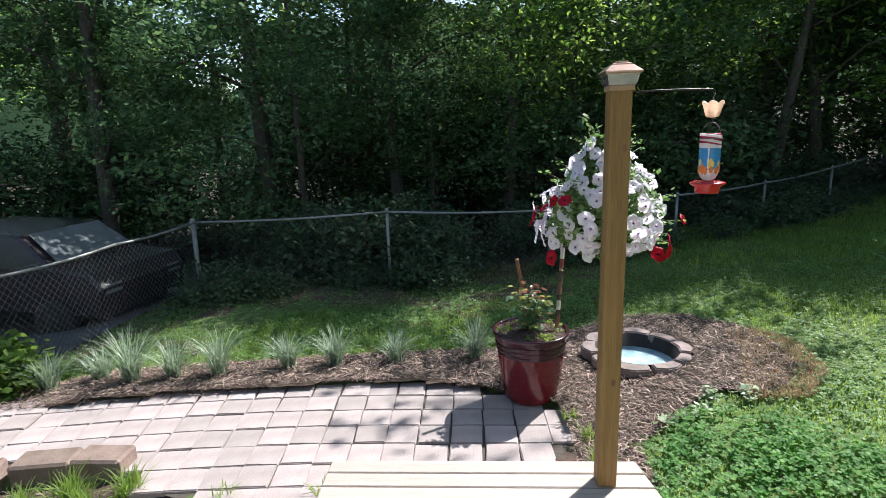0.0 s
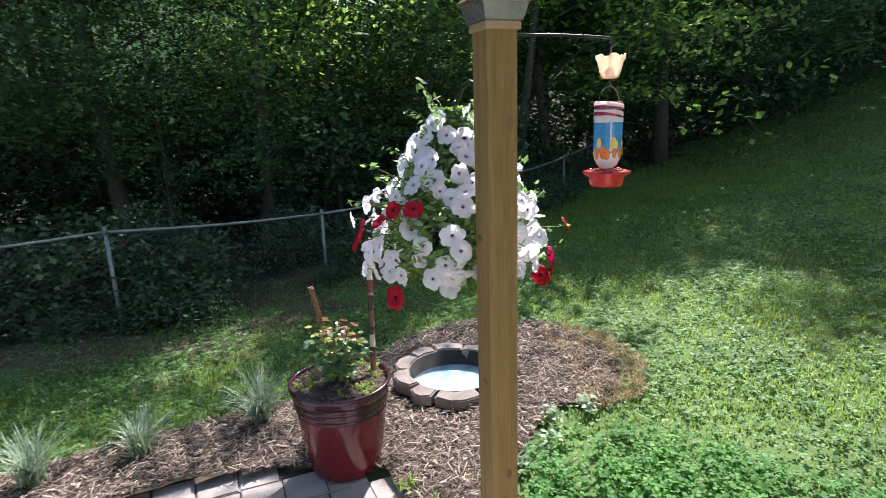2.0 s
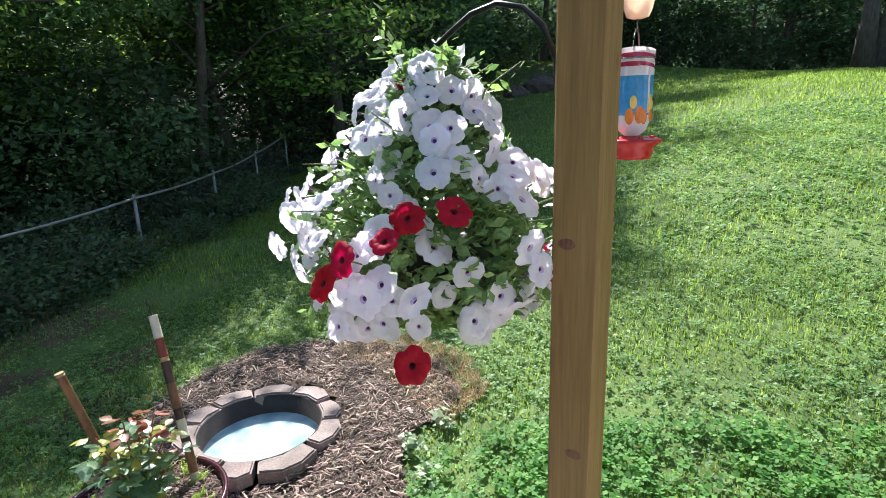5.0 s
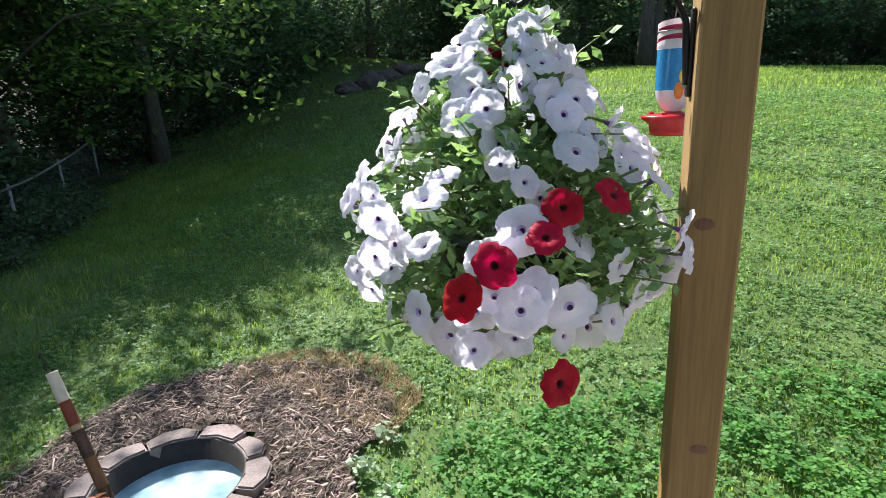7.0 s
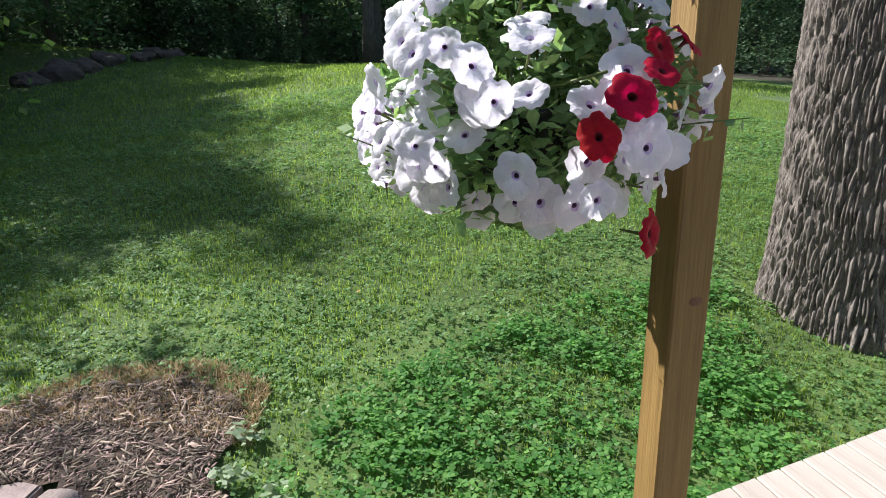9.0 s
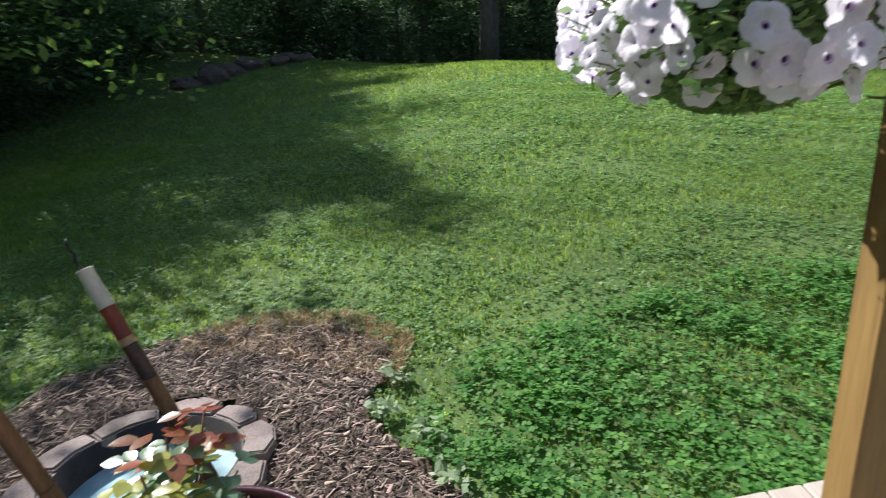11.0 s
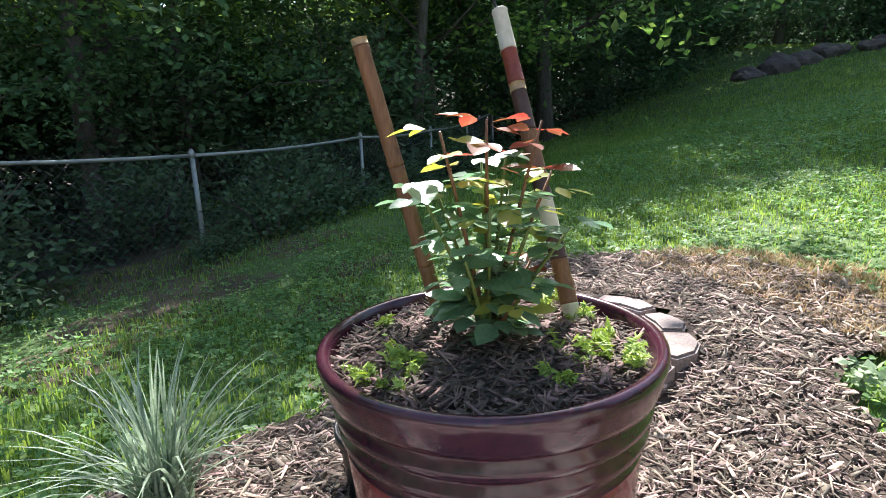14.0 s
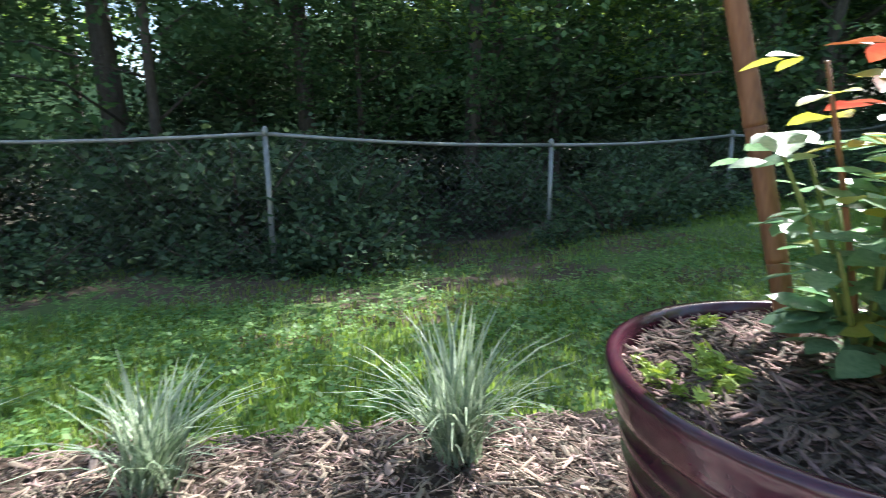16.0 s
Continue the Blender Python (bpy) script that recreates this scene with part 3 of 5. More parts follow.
# ---- feeder on its arm ----
FX, FY = 1.424, 3.232
arm = empty("feeder_arm", label="straight black iron hanger arm screwed to the post", category="hanger")
tube("rod", [(1.06, 3.245, 2.138), (1.2, 3.240, 2.143), (1.38, 3.234, 2.143), (1.417, 3.233, 2.141), (1.428, 3.232, 2.133), (1.424, 3.232, 2.122)], 0.0045, M_BLACK, arm)
bm = bmesh.new()
add_box(bm, (0.006, 0.03, 0.06), Matrix.Translation((1.074, 3.244, 2.132)) @ TURN, 0.002)
part("bracket", bm, M_BLACK, arm)

moat = empty("ant_moat", label="small cream tulip-shaped glass ant moat hanging above the feeder", category="ant moat")
tube("hook", [(FX, FY, 2.085), (FX, FY, 2.111), (FX + 0.007, FY, 2.121), (FX + 0.004, FY, 2.129), (FX - 0.004, FY, 2.129)], 0.0018, M_WIRE, moat)
bm = bmesh.new()
seg = 36
rings = []
for r, z, k in ((0.010, 2.025, 0), (0.025, 2.029, 0), (0.031, 2.045, 0), (0.035, 2.061, 0.2), (0.039, 2.075, 0.7), (0.044, 2.082, 1.0)):
    rings.append([bm.verts.new((FX + r * math.cos(6.2832 * i / seg), FY + r * math.sin(6.2832 * i / seg), z + 0.013 * k * abs(math.cos(3 * 6.2832 * i / seg)))) for i in range(seg)])
for a, b in zip(rings, rings[1:]):
    for i in range(seg):
        bm.faces.new((a[i], a[(i + 1) % seg], b[(i + 1) % seg], b[i]))
bm.faces.new(list(reversed(rings[0])))
cup = part("cup", bm, M_MOAT, moat, smooth=True)
cup.modifiers.new("thick", "SOLIDIFY").thickness = 0.002
bm = bmesh.new()
add_lathe(bm, [(0.013, 2.027), (0.013, 2.068), (0.009, 2.081), (0.003, 2.087)], 14, Matrix.Translation((FX, FY, 0)), True)
part("core", bm, M_MOAT_P, moat, "salmon pink core", smooth=True)
tube("lower_hook", [(FX, FY, 2.026), (FX, FY, 2.015), (FX + 0.006, FY, 2.007), (FX, FY, 1.999), (FX - 0.005, FY, 2.005)], 0.0018, M_WIRE, moat)

feeder = empty("hummingbird_feeder", Matrix.Translation((FX, FY, -0.036)) @ Matrix.Diagonal((0.86, 0.86, 1, 1)), "painted glass bottle nectar feeder with a red plastic base", "bird feeder")
tube("handle", [(-0.046, 0, 1.975), (-0.047, 0, 2.0), (-0.036, 0, 2.024), (-0.016, 0, 2.038), (0, 0, 2.041), (0.016, 0, 2.038), (0.036, 0, 2.024), (0.047, 0, 2.0), (0.046, 0, 1.975)], 0.002, M_WIRE, feeder)
PROFILE = [(0.044, 1.996), (0.048, 1.990), (0.050, 1.975), (0.050, 1.948), (0.050, 1.935), (0.050, 1.87), (0.0495, 1.845), (0.046, 1.828), (0.036, 1.808), (0.02, 1.796), (0.018, 1.785)]
for name, a, b, m in (("striped_shoulder", 0, 3, M_STRIPE), ("striped_band", 3, 4, M_WSTRIPE), ("painted_body", 4, 6, M_BLUE), ("clear_neck", 6, 10, M_WSTRIPE)):
    bm = bmesh.new()
    add_lathe(bm, PROFILE[a:b + 1], 28)
    if a == 0:
        bm.faces.new([v for v in bm.verts if abs(v.co.z - 1.996) < 1e-5][::-1])
    part(name, bm, m, feeder, smooth=True)
for z, tilt in ((1.985, 8), (1.963, 11), (1.944, 9)):
    bm = bmesh.new()
    add_lathe(bm, [(0.0511, -0.006), (0.0514, 0), (0.0511, 0.006)], 28, Matrix.Translation((0, 0, z)) @ Matrix.Rotation(radians(tilt), 4, "Y"))
    part("white_stripe", bm, M_WSTRIPE, feeder, smooth=True)
tube("wire_band", [(0.0525 * math.cos(a / 12 * 6.2832), 0.0525 * math.sin(a / 12 * 6.2832), 1.974) for a in range(13)], 0.0014, M_WIRE, feeder)
for a, z, s, m, name in ((250, 1.875, 0.014, M_YELLOW, "painted_petal"), (262, 1.868, 0.011, M_YELLOW, "painted_petal"), (243, 1.862, 0.010, M_YELLOW, "painted_petal"), (255, 1.845, 0.012, M_ORANGE, "painted_flower"), (210, 1.846, 0.016, M_ORANGE, "painted_flower"),
                         (225, 1.84, 0.013, M_ORANGE, "painted_flower"), (180, 1.843, 0.015, M_ORANGE, "painted_flower"), (285, 1.842, 0.013, M_ORANGE, "painted_flower"), (190, 1.875, 0.012, M_YELLOW, "painted_petal"), (315, 1.846, 0.014, M_ORANGE, "painted_flower"), (300, 1.87, 0.010, M_YELLOW, "painted_petal")):
    bm = bmesh.new()
    add_lathe(bm, [(0.0004, 0.0018), (s * 0.6, 0.0014), (s, -0.0008)], 12, Matrix.Rotation(radians(a), 4, "Z") @ Matrix.Translation((0.0508, 0, z)) @ Matrix.Rotation(radians(90), 4, "Y") @ Matrix.Diagonal((1.3, 0.8, 1, 1)))
    part(name, bm, m, feeder)
for a in (238, 60):
    bm = bmesh.new()
    add_box(bm, (0.0016, 0.006, 0.10), Matrix.Rotation(radians(a), 4, "Z") @ Matrix.Translation((0.0508, 0, 1.90)))
    part("white_line", bm, M_WSTRIPE, feeder)
bm = bmesh.new()
add_lathe(bm, [(0.01, 1.742), (0.056, 1.742), (0.06, 1.752), (0.062, 1.768), (0.083, 1.781), (0.084, 1.787), (0.07, 1.790), (0.03, 1.793), (0.012, 1.80)], 32, None, True)
base = part("base_dish", bm, M_FEED_RED, feeder, "red plastic dish", smooth=True)
for i in range(5):
    a = i * 1.2566
    bm = bmesh.new()
    add_lathe(bm, [(0.009, 0.0), (0.007, 0.005), (0.002, 0.006)], 8, Matrix.Translation((0.056 * math.cos(a), 0.056 * math.sin(a), 1.79)), False)
    part("feeding_port", bm, M_FEED_RED, base)

# ---- hanging basket ----
BX, BY = 1.075, 3.598
hook = empty("basket_hook", label="curved black iron plant hook on the post", category="hanger")
tube("arch", [(1.03, 3.298, 1.82), (1.03, 3.305, 1.92), (1.035, 3.332, 1.982), (1.045, 3.375, 2.018), (1.055, 3.43, 2.032), (1.066, 3.49, 2.020), (1.078, 3.545, 1.990), (1.085, 3.575, 1.972), (1.089, 3.586, 1.971), (1.09, 3.594, 1.979)], 0.006, M_BLACK, hook)
bm = bmesh.new()
add_box(bm, (0.025, 0.006, 0.14), Matrix.Translation((1.03, 3.294, 1.87)) @ TURN, 0.002)
part("mount_plate", bm, M_BLACK, hook)

basket = empty("petunia_basket", label="hanging basket overflowing with white and dark red petunias", category="hanging plant")
for i in range(3):
    a = 2.1 * i + 0.4
    tube("hanger_wire", [(BX + 0.01, BY - 0.012, 1.86), (BX + 0.15 * math.cos(a), BY + 0.15 * math.sin(a), 1.56)], 0.0018, M_WIRE, basket)
tube("hanger_hook", [(1.088, 3.594, 1.962), (1.087, 3.585, 1.967), (1.086, 3.577, 1.958), (1.090, 3.588, 1.93), (1.087, 3.588, 1.89), (1.085, 3.586, 1.86)], 0.0026, M_WIRE, basket)
bm = bmesh.new()
add_lathe(bm, [(0.10, 1.40), (0.115, 1.405), (0.155, 1.555), (0.165, 1.56), (0.165, 1.57), (0.15, 1.57), (0.14, 1.55), (0.01, 1.55)], 28, Matrix.Translation((BX, BY, 0)), True)
part("planter", bm, M_PLASTIC, basket, "black plastic planter bowl", smooth=True)

LEVELS = [1.355, 1.40, 1.455, 1.54, 1.63, 1.71, 1.79, 1.87, 1.95]
WIDTHS = [0.08, 0.20, 0.28, 0.312, 0.295, 0.235, 0.17, 0.12, 0.055]
rng = np.random.default_rng(23)
n = 9500
z = 1.355 + 0.60 * rng.uniform(0, 1, n) ** 1.3
a = rng.uniform(0, 2 * np.pi, n)
r = np.interp(z, LEVELS, WIDTHS) * np.sqrt(rng.uniform(0.12, 1.0, n)) * (0.86 + 0.14 * np.sin(3 * a + z * 9))
centres = np.stack([BX + r * np.cos(a), BY + r * np.sin(a), z], 1)
v, f = leaf_quads(centres, 0.033, rng, 0.3, 0.5, 0.1)
from_arrays("foliage", v, f, M_PETLEAF, basket, "small fresh green petunia leaves")
for i in range(26):
    a, h = rng.uniform(0, 6.28), rng.uniform(1.5, 1.9)
    w = float(np.interp(h, LEVELS, WIDTHS))
    tube("stem", [(BX + 0.1 * math.cos(a), BY + 0.1 * math.sin(a), 1.56), (BX + 0.6 * w * math.cos(a), BY + 0.6 * w * math.sin(a), (1.6 + h) / 2), (BX + w * math.cos(a + 0.2), BY + w * math.sin(a + 0.2), h + 0.02)], 0.0025, M_STEM, basket, segments=5)

for i in range(34):
    a, h = rng.uniform(0, 6.28), 1.40 + 0.58 * rng.uniform()
    w = float(np.interp(h, LEVELS, WIDTHS))
    p0 = np.array([BX + 0.6 * w * math.cos(a), BY + 0.6 * w * math.sin(a), h - 0.05])
    p1 = np.array([BX + (w + 0.07) * math.cos(a), BY + (w + 0.07) * math.sin(a), h + rng.uniform(-0.02, 0.08)])
    sprig = tube("sprig", [p0, (p0 + p1) / 2 + np.array([0, 0, 0.02]), p1], [0.002, 0.0017, 0.001], M_STEM, basket, segments=5)
    along = np.linspace(0.3, 1.0, 11)[:, None]
    v, f = leaf_quads(p0 + (p1 - p0) * along + rng.normal(0, 0.010, (11, 3)), 0.030, rng, 0.3, 0.5)
    tagged(from_arrays("leaf_spray", v, f, M_PETLEAF, sprig), kind="stuff")


def petunia(throat, petal, label):
    """A five-lobed ruffled trumpet, looking along +z."""
    bm = bmesh.new()
    seg = 30
    rings = []
    for k, (r, z) in enumerate(((0.0015, -0.02), (0.0040, -0.012), (0.0056, -0.004), (0.0095, 0.0012), (0.026, 0.007), (0.038, 0.007), (0.0465, 0.001))):
        ring = []
        for i in range(seg):
            t = 6.2832 * i / seg
            lobe = abs(math.cos(2.5 * t))
            rr = r * (1 + (0.05 * (k - 3) * (lobe ** 0.5 - 0.75) if k > 3 else 0)) * (1 + 0.025 * math.sin(7 * t + 1) * (k > 4))
            ring.append(bm.verts.new((rr * math.cos(t), rr * math.sin(t), z + (0.0028 * math.cos(10 * t + 0.5) + 0.0028 * math.sin(3 * t) + 0.0015 * math.sin(17 * t)) * (k - 3) / 3 * (k > 3))))
        rings.append(ring)
    for k, (a, b) in enumerate(zip(rings, rings[1:])):
        for i in range(seg):
            f = bm.faces.new((a[i], a[(i + 1) % seg], b[(i + 1) % seg], b[i]))
            f.material_index = 0 if k < 2 else (3 if k == 2 else 1)
            f.smooth = True
    add_tube(bm, [(0, 0, -0.018), (0.002, 0, -0.035), (0.006, 0, -0.055)], [0.004, 0.003, 0.002], 5)
    for f in bm.faces:
        if all(v.co.z < -0.0175 for v in f.verts):
            f.material_index = 2
    me = bpy.data.meshes.new("petunia_flower")
    bm.to_mesh(me)
    bm.free()
    for m in (throat, petal, M_STEM, M_BLUSH if petal is M_PETAL else M_REDEYE):
        me.materials.append(m)
    return me


WHITE, DARKRED = petunia(M_THROAT, M_PETAL, "white"), petunia(M_REDEYE, M_RED, "red")
reds = [Vector(p) for p in ((0.742, 3.60, 1.588), (0.742, 3.648, 1.538), (0.815, 3.505, 1.655), (0.775, 3.53, 1.62), (0.85, 3.43, 1.665), (1.405, 3.40, 1.56), (1.35, 3.41, 1.455), (1.345, 3.40, 1.405), (1.29, 3.385, 1.40), (1.0, 3.61, 1.875), (0.807, 3.506, 1.372))]
spots = [(p, math.atan2(p.y - BY, p.x - BX)) for p in reds]
tries = 0
while len(spots) < 245 and tries < 20000:
    tries += 1
    z = 1.395 + 0.55 * rng.uniform() ** 1.5
    a = rng.uniform(0, 6.2832)
    if z < 1.42 and rng.uniform() < 0.55:
        continue
    w = float(np.interp(z, LEVELS, WIDTHS)) * rng.uniform(0.84, 1.08) * (1 + 0.10 * math.sin(3 * a + 8 * z))
    if math.sin(5 * a + 3 * math.sin(11 * z)) + rng.uniform(-1, 1) < -0.8:
        continue
    p = Vector((BX + w * math.cos(a), BY + w * math.sin(a), z))
    if (p.xy - POST.xy).length < 0.10 or any((p - q).length < 0.036 for q, _ in spots):
        continue
    spots.append((p, a))
for i, (p, a) in enumerate(spots):
    red = i < len(reds)
    ob = new("flower", DARKRED if red else WHITE)
    if red:
        ob["label"] = "dark red petunia flower"
    ob.parent = basket
    out = Vector((math.cos(a), math.sin(a), 0.2 + 1.6 * (p.z - 1.5) + rng.normal(0, 0.25))).normalized()
    out = (out + Vector(rng.normal(0, 0.38, 3)) + 0.25 * Vector((-0.7, -0.6, 0.1))).normalized()
    s = rng.uniform(0.55, 0.92)
    ob.matrix_world = Matrix.Translation(p) @ out.to_track_quat("Z", "Y").to_matrix().to_4x4() @ Matrix.Rotation(rng.uniform(0, 6.28), 4, "Z") @ Matrix.Diagonal((s, s * rng.uniform(0.82, 1.0), s, 1))

# ---- glazed pot with its rose ----
PX, PY = 0.936, 4.728
pot = empty("glazed_pot", Matrix.Translation((PX, PY, 0)), "large maroon glazed ceramic pot with ribbed sides", "plant pot")
bm = bmesh.new()
POT = [(r, 1.035 * z) for r, z in ((0.02, 0.003), (0.185, 0.003), (0.195, 0.012), (0.205, 0.06), (0.225, 0.16), (0.238, 0.26), (0.247, 0.345), (0.248, 0.360), (0.242, 0.368), (0.245, 0.377), (0.257, 0.386), (0.258, 0.398), (0.248, 0.407), (0.250, 0.414), (0.263, 0.422), (0.264, 0.434), (0.253, 0.443), (0.256, 0.450), (0.270, 0.458), (0.274, 0.470), (0.279, 0.490), (0.283, 0.503), (0.281, 0.513), (0.273, 0.517), (0.264, 0.513), (0.260, 0.495), (0.256, 0.47))]
add_lathe(bm, POT[:8], 64)
part("vessel", bm, M_GLAZE, pot, "maroon glazed body", smooth=True)
bm = bmesh.new()
add_lathe(bm, POT[7:], 64)
part("ribbed_rim", bm, M_GLAZE_RIM, pot, "ribbed rim with dark purple sky sheen painted in", smooth=True)
bm = bmesh.new()
add_lathe(bm, [(0.258, 0.498), (0.19, 0.514), (0.1, 0.520), (0.004, 0.522)], 40)
part("soil", bm, M_MULCH, pot, "dark mulch filling", smooth=True)
rng = np.random.default_rng(31)
n = 4500
a, r = rng.uniform(0, 6.2832, n), 0.248 * np.sqrt(rng.uniform(0, 1, n))
chips("bark_mulch", r * np.cos(a), r * np.sin(a), 0.520 - 0.25 * r * r + rng.uniform(0, 0.018, n), 0.0165, rng, M_POT_CHIP, "dark shredded bark on the soil", pot, 0.3)

saucer = empty("plastic_nursery_pot", Matrix.Translation((1.02, 5.12, 0)) , "round black plastic nursery pot lying behind the glazed pot", "plant pot")
bm = bmesh.new()
add_lathe(bm, [(0.01, 0.004), (0.10, 0.004), (0.13, 0.16), (0.142, 0.165), (0.142, 0.19), (0.134, 0.19), (0.12, 0.03), (0.01, 0.02)], 32, None, True)
part("vessel", bm, M_PLASTIC, saucer, smooth=True)


def leaf_mesh(name, mat, length, width):
    """A pointed oval leaf with a folded rib, along +x."""
    bm = bmesh.new()
    outline = [(0, 0), (0.18, 0.30), (0.42, 0.5), (0.68, 0.40), (0.88, 0.17), (1, 0)]
    rib = [bm.verts.new((length * x, 0, -0.10 * length * x * x)) for x, _ in outline]
    for sgn in (1, -1):
        edge = [rib[0]] + [bm.verts.new((length * x, sgn * width * y, 0.16 * width * y - 0.10 * length * x * x)) for x, y in outline[1:-1]] + [rib[-1]]
        for i in range(len(rib) - 1):
            vs = [rib[i], rib[i + 1], edge[i + 1], edge[i]]
            vs = [v for k, v in enumerate(vs) if v not in vs[:k]]
            f = bm.faces.new(vs if sgn > 0 else vs[::-1])
            f.smooth = True
    me = bpy.data.meshes.new(name)
    bm.to_mesh(me)
    bm.free()
    me.materials.append(mat)
    return me


ROSE_LEAVES = [leaf_mesh("leaf", m, 0.054, 0.036) for m in (M_ROSE, M_ROSE_RED, M_ROSE_YEL)]
rose = empty("rose_bush", Matrix.Translation((PX, PY, 0.50)), "young rose bush with glossy leaves and reddish shoots in the pot", "rose bush")
rng = np.random.default_rng(41)
SHOOTS = [(-0.115, -0.025, 0.385, 2), (-0.03, -0.035, 0.40, 1), (0.05, -0.075, 0.395, 1), (-0.075, 0.03, 0.29, 0), (0.075, 0.01, 0.28, 0), (0.0, -0.09, 0.24, 0), (0.09, -0.10, 0.22, 0), (-0.12, -0.07, 0.2, 0), (0.02, 0.09, 0.24, 0), (-0.02, -0.02, 0.3, 0), (0.1, -0.02, 0.16, 1), (-0.05, -0.10, 0.13, 2), (-0.14, 0.0, 0.31, 0), (0.03, -0.02, 0.34, 0), (0.11, -0.05, 0.31, 2), (-0.09, -0.09, 0.27, 0), (0.05, 0.05, 0.33, 0)]
for sx, sy, h, tone in SHOOTS:
    h *= 0.95
    pts = [Vector((sx * 0.35 * k, sy * 0.35 * k, 0)) + Vector((sx * (k ** 1.3) * 0.65, sy * (k ** 1.3) * 0.65, h * k)) for k in (0, 0.25, 0.5, 0.75, 1)]
    stem = tube("stem", pts, [0.005, 0.0042, 0.0035, 0.003, 0.002], M_STAKE if tone else M_STEM, rose, segments=6)
    levels = int((5 + h * 17) * (1.35 if tone else 0.8))
    for j in range(levels):
        k = 0.14 + 0.86 * (j / (levels - 1)) ** 0.8
        p = pts[0].lerp(pts[-1], k) + Vector((0, 0, 0))
        i = min(3, int(k * 4))
        p = pts[i].lerp(pts[i + 1], k * 4 - i)
        a = j * 2.4 + rng.uniform(-0.4, 0.4)
        for off, size, out in ((0, 1.0, 0.036), (0.75, 0.8, 0.02), (-0.75, 0.8, 0.02)):
            which = 0
            if k > 0.78 and tone:
                which = tone
            elif tone and k > 0.6 and rng.uniform() < 0.4:
                which = 2
            elif rng.uniform() < 0.05:
                which = 2
            leaf = new("leaf", ROSE_LEAVES[which])
            leaf.parent = stem
            s = size * rng.uniform(0.7, 1.15) * (0.92 if which else 1.0)
            q = p + Vector((out * math.cos(a), out * math.sin(a), 0.005))
            leaf.matrix_basis = Matrix.Translation(q) @ Matrix.Rotation(a + off, 4, "Z") @ Matrix.Rotation(rng.uniform(-0.22, 0.28), 4, "Y") @ Matrix.Rotation(rng.uniform(-0.4, 0.4), 4, "X") @ Matrix.Scale(s, 4)


def stake(name, foot, top, radius, bands, label, mats):
    foot, top = Vector(foot), Vector(top)
    thing = empty(name, label=label, category="garden stake")
    at = 0.0
    for share, m, words in bands:
        a, b = foot.lerp(top, at), foot.lerp(top, min(1, at + share))
        way = (b - a)
        bm = bmesh.new()
        add_tube(bm, [a, a + way * 0.03, a + way * 0.06, b - way * 0.06, b - way * 0.02, b], [radius * 0.97, radius * 1.05, radius, radius * 0.97, radius * 1.03, radius * 0.95], 12)
        part("segment", bm, m, thing, words, smooth=True)
        at += share
    return thing


STAKE_TOP = (1.218, 4.928, 1.10)
stakeA = stake("bamboo_stake", (1.11, 4.66, 0.46), STAKE_TOP, 0.0165,
               [(0.13, M_BAND_W, "white-painted segment"), (0.12, M_STAKE, ""), (0.07, M_BAND_D, "dark segment"), (0.10, M_BAND_W, "white-painted segment"), (0.06, M_BAND_D, "dark segment"), (0.14, M_STAKE, ""), (0.12, M_BAND_D, "dark segment"), (0.025, M_BAND_T, "tan ring"), (0.105, M_BAND_R, "red-brown segment"), (0.13, M_BAND_W, "white-painted segment")],
               "leaning bamboo stake painted in white, brown and red bands", None)
tube("twist_wire", [(1.218, 4.93, 1.098), (1.215, 4.94, 1.118), (1.222, 4.942, 1.133), (1.213, 4.947, 1.148), (1.219, 4.95, 1.168)], [0.003, 0.004, 0.0025, 0.004, 0.002], M_BLACK, stakeA, "twisted dark wire at the tip", 5)
stake("bamboo_stake", (0.958, 4.842, 0.46), (0.866, 4.936, 1.022), 0.0145, [(0.3, M_STAKE, ""), (0.32, M_STAKE, ""), (0.36, M_STAKE, ""), (0.02, M_BAND_T, "pale cut end")], "leaning plain brown bamboo stake in the pot", None)


def sedum(x, y, z, n, spread, label, tall=0.05):
    """A clump of short upright shoots with radiating needles."""
    thing = empty("sedum_clump", Matrix.Translation((x, y, z)), label, "sedum", "sedum clumps in the pot")
    c, ways = [], []
    for i in range(n):
        bx, by, h = rng.normal(0, spread), rng.normal(0, spread), tall * rng.uniform(0.3, 0.75)
        bm = bmesh.new()
        add_tube(bm, [(bx, by, -0.01), (bx * 1.5, by * 1.5, h)], [0.002, 0.001], 5)
        shoot = part("shoot", bm, M_SEDUM, thing)
        k = 38
        t = rng.uniform(0.2, 1.05, k)
        base = np.stack([bx * (1 + 0.5 * t), by * (1 + 0.5 * t), h * t], 1) + rng.normal(0, 0.004, (k, 3))
        v, f = leaf_quads(base, 0.019, rng, 0.3, 0.24)
        from_arrays("needles", v, f, M_SEDUM, shoot)
    return thing


for dx, dy, n, sp, tall in ((-0.20, 0.02, 14, 0.02, 0.055), (0.06, -0.205, 16, 0.026, 0.045), (0.11, -0.165, 10, 0.018, 0.045), (0.20, -0.03, 8, 0.016, 0.06), (0.215, 0.05, 7, 0.016, 0.06), (0.18, 0.12, 7, 0.016, 0.055), (-0.06, -0.19, 5, 0.010, 0.035), (-0.09, 0.2, 3, 0.01, 0.04)):
    sedum(PX + 0.95 * dx, PY + 0.95 * dy, 0.513, n, sp, "small yellow-green sedum clump on the pot's mulch", tall)

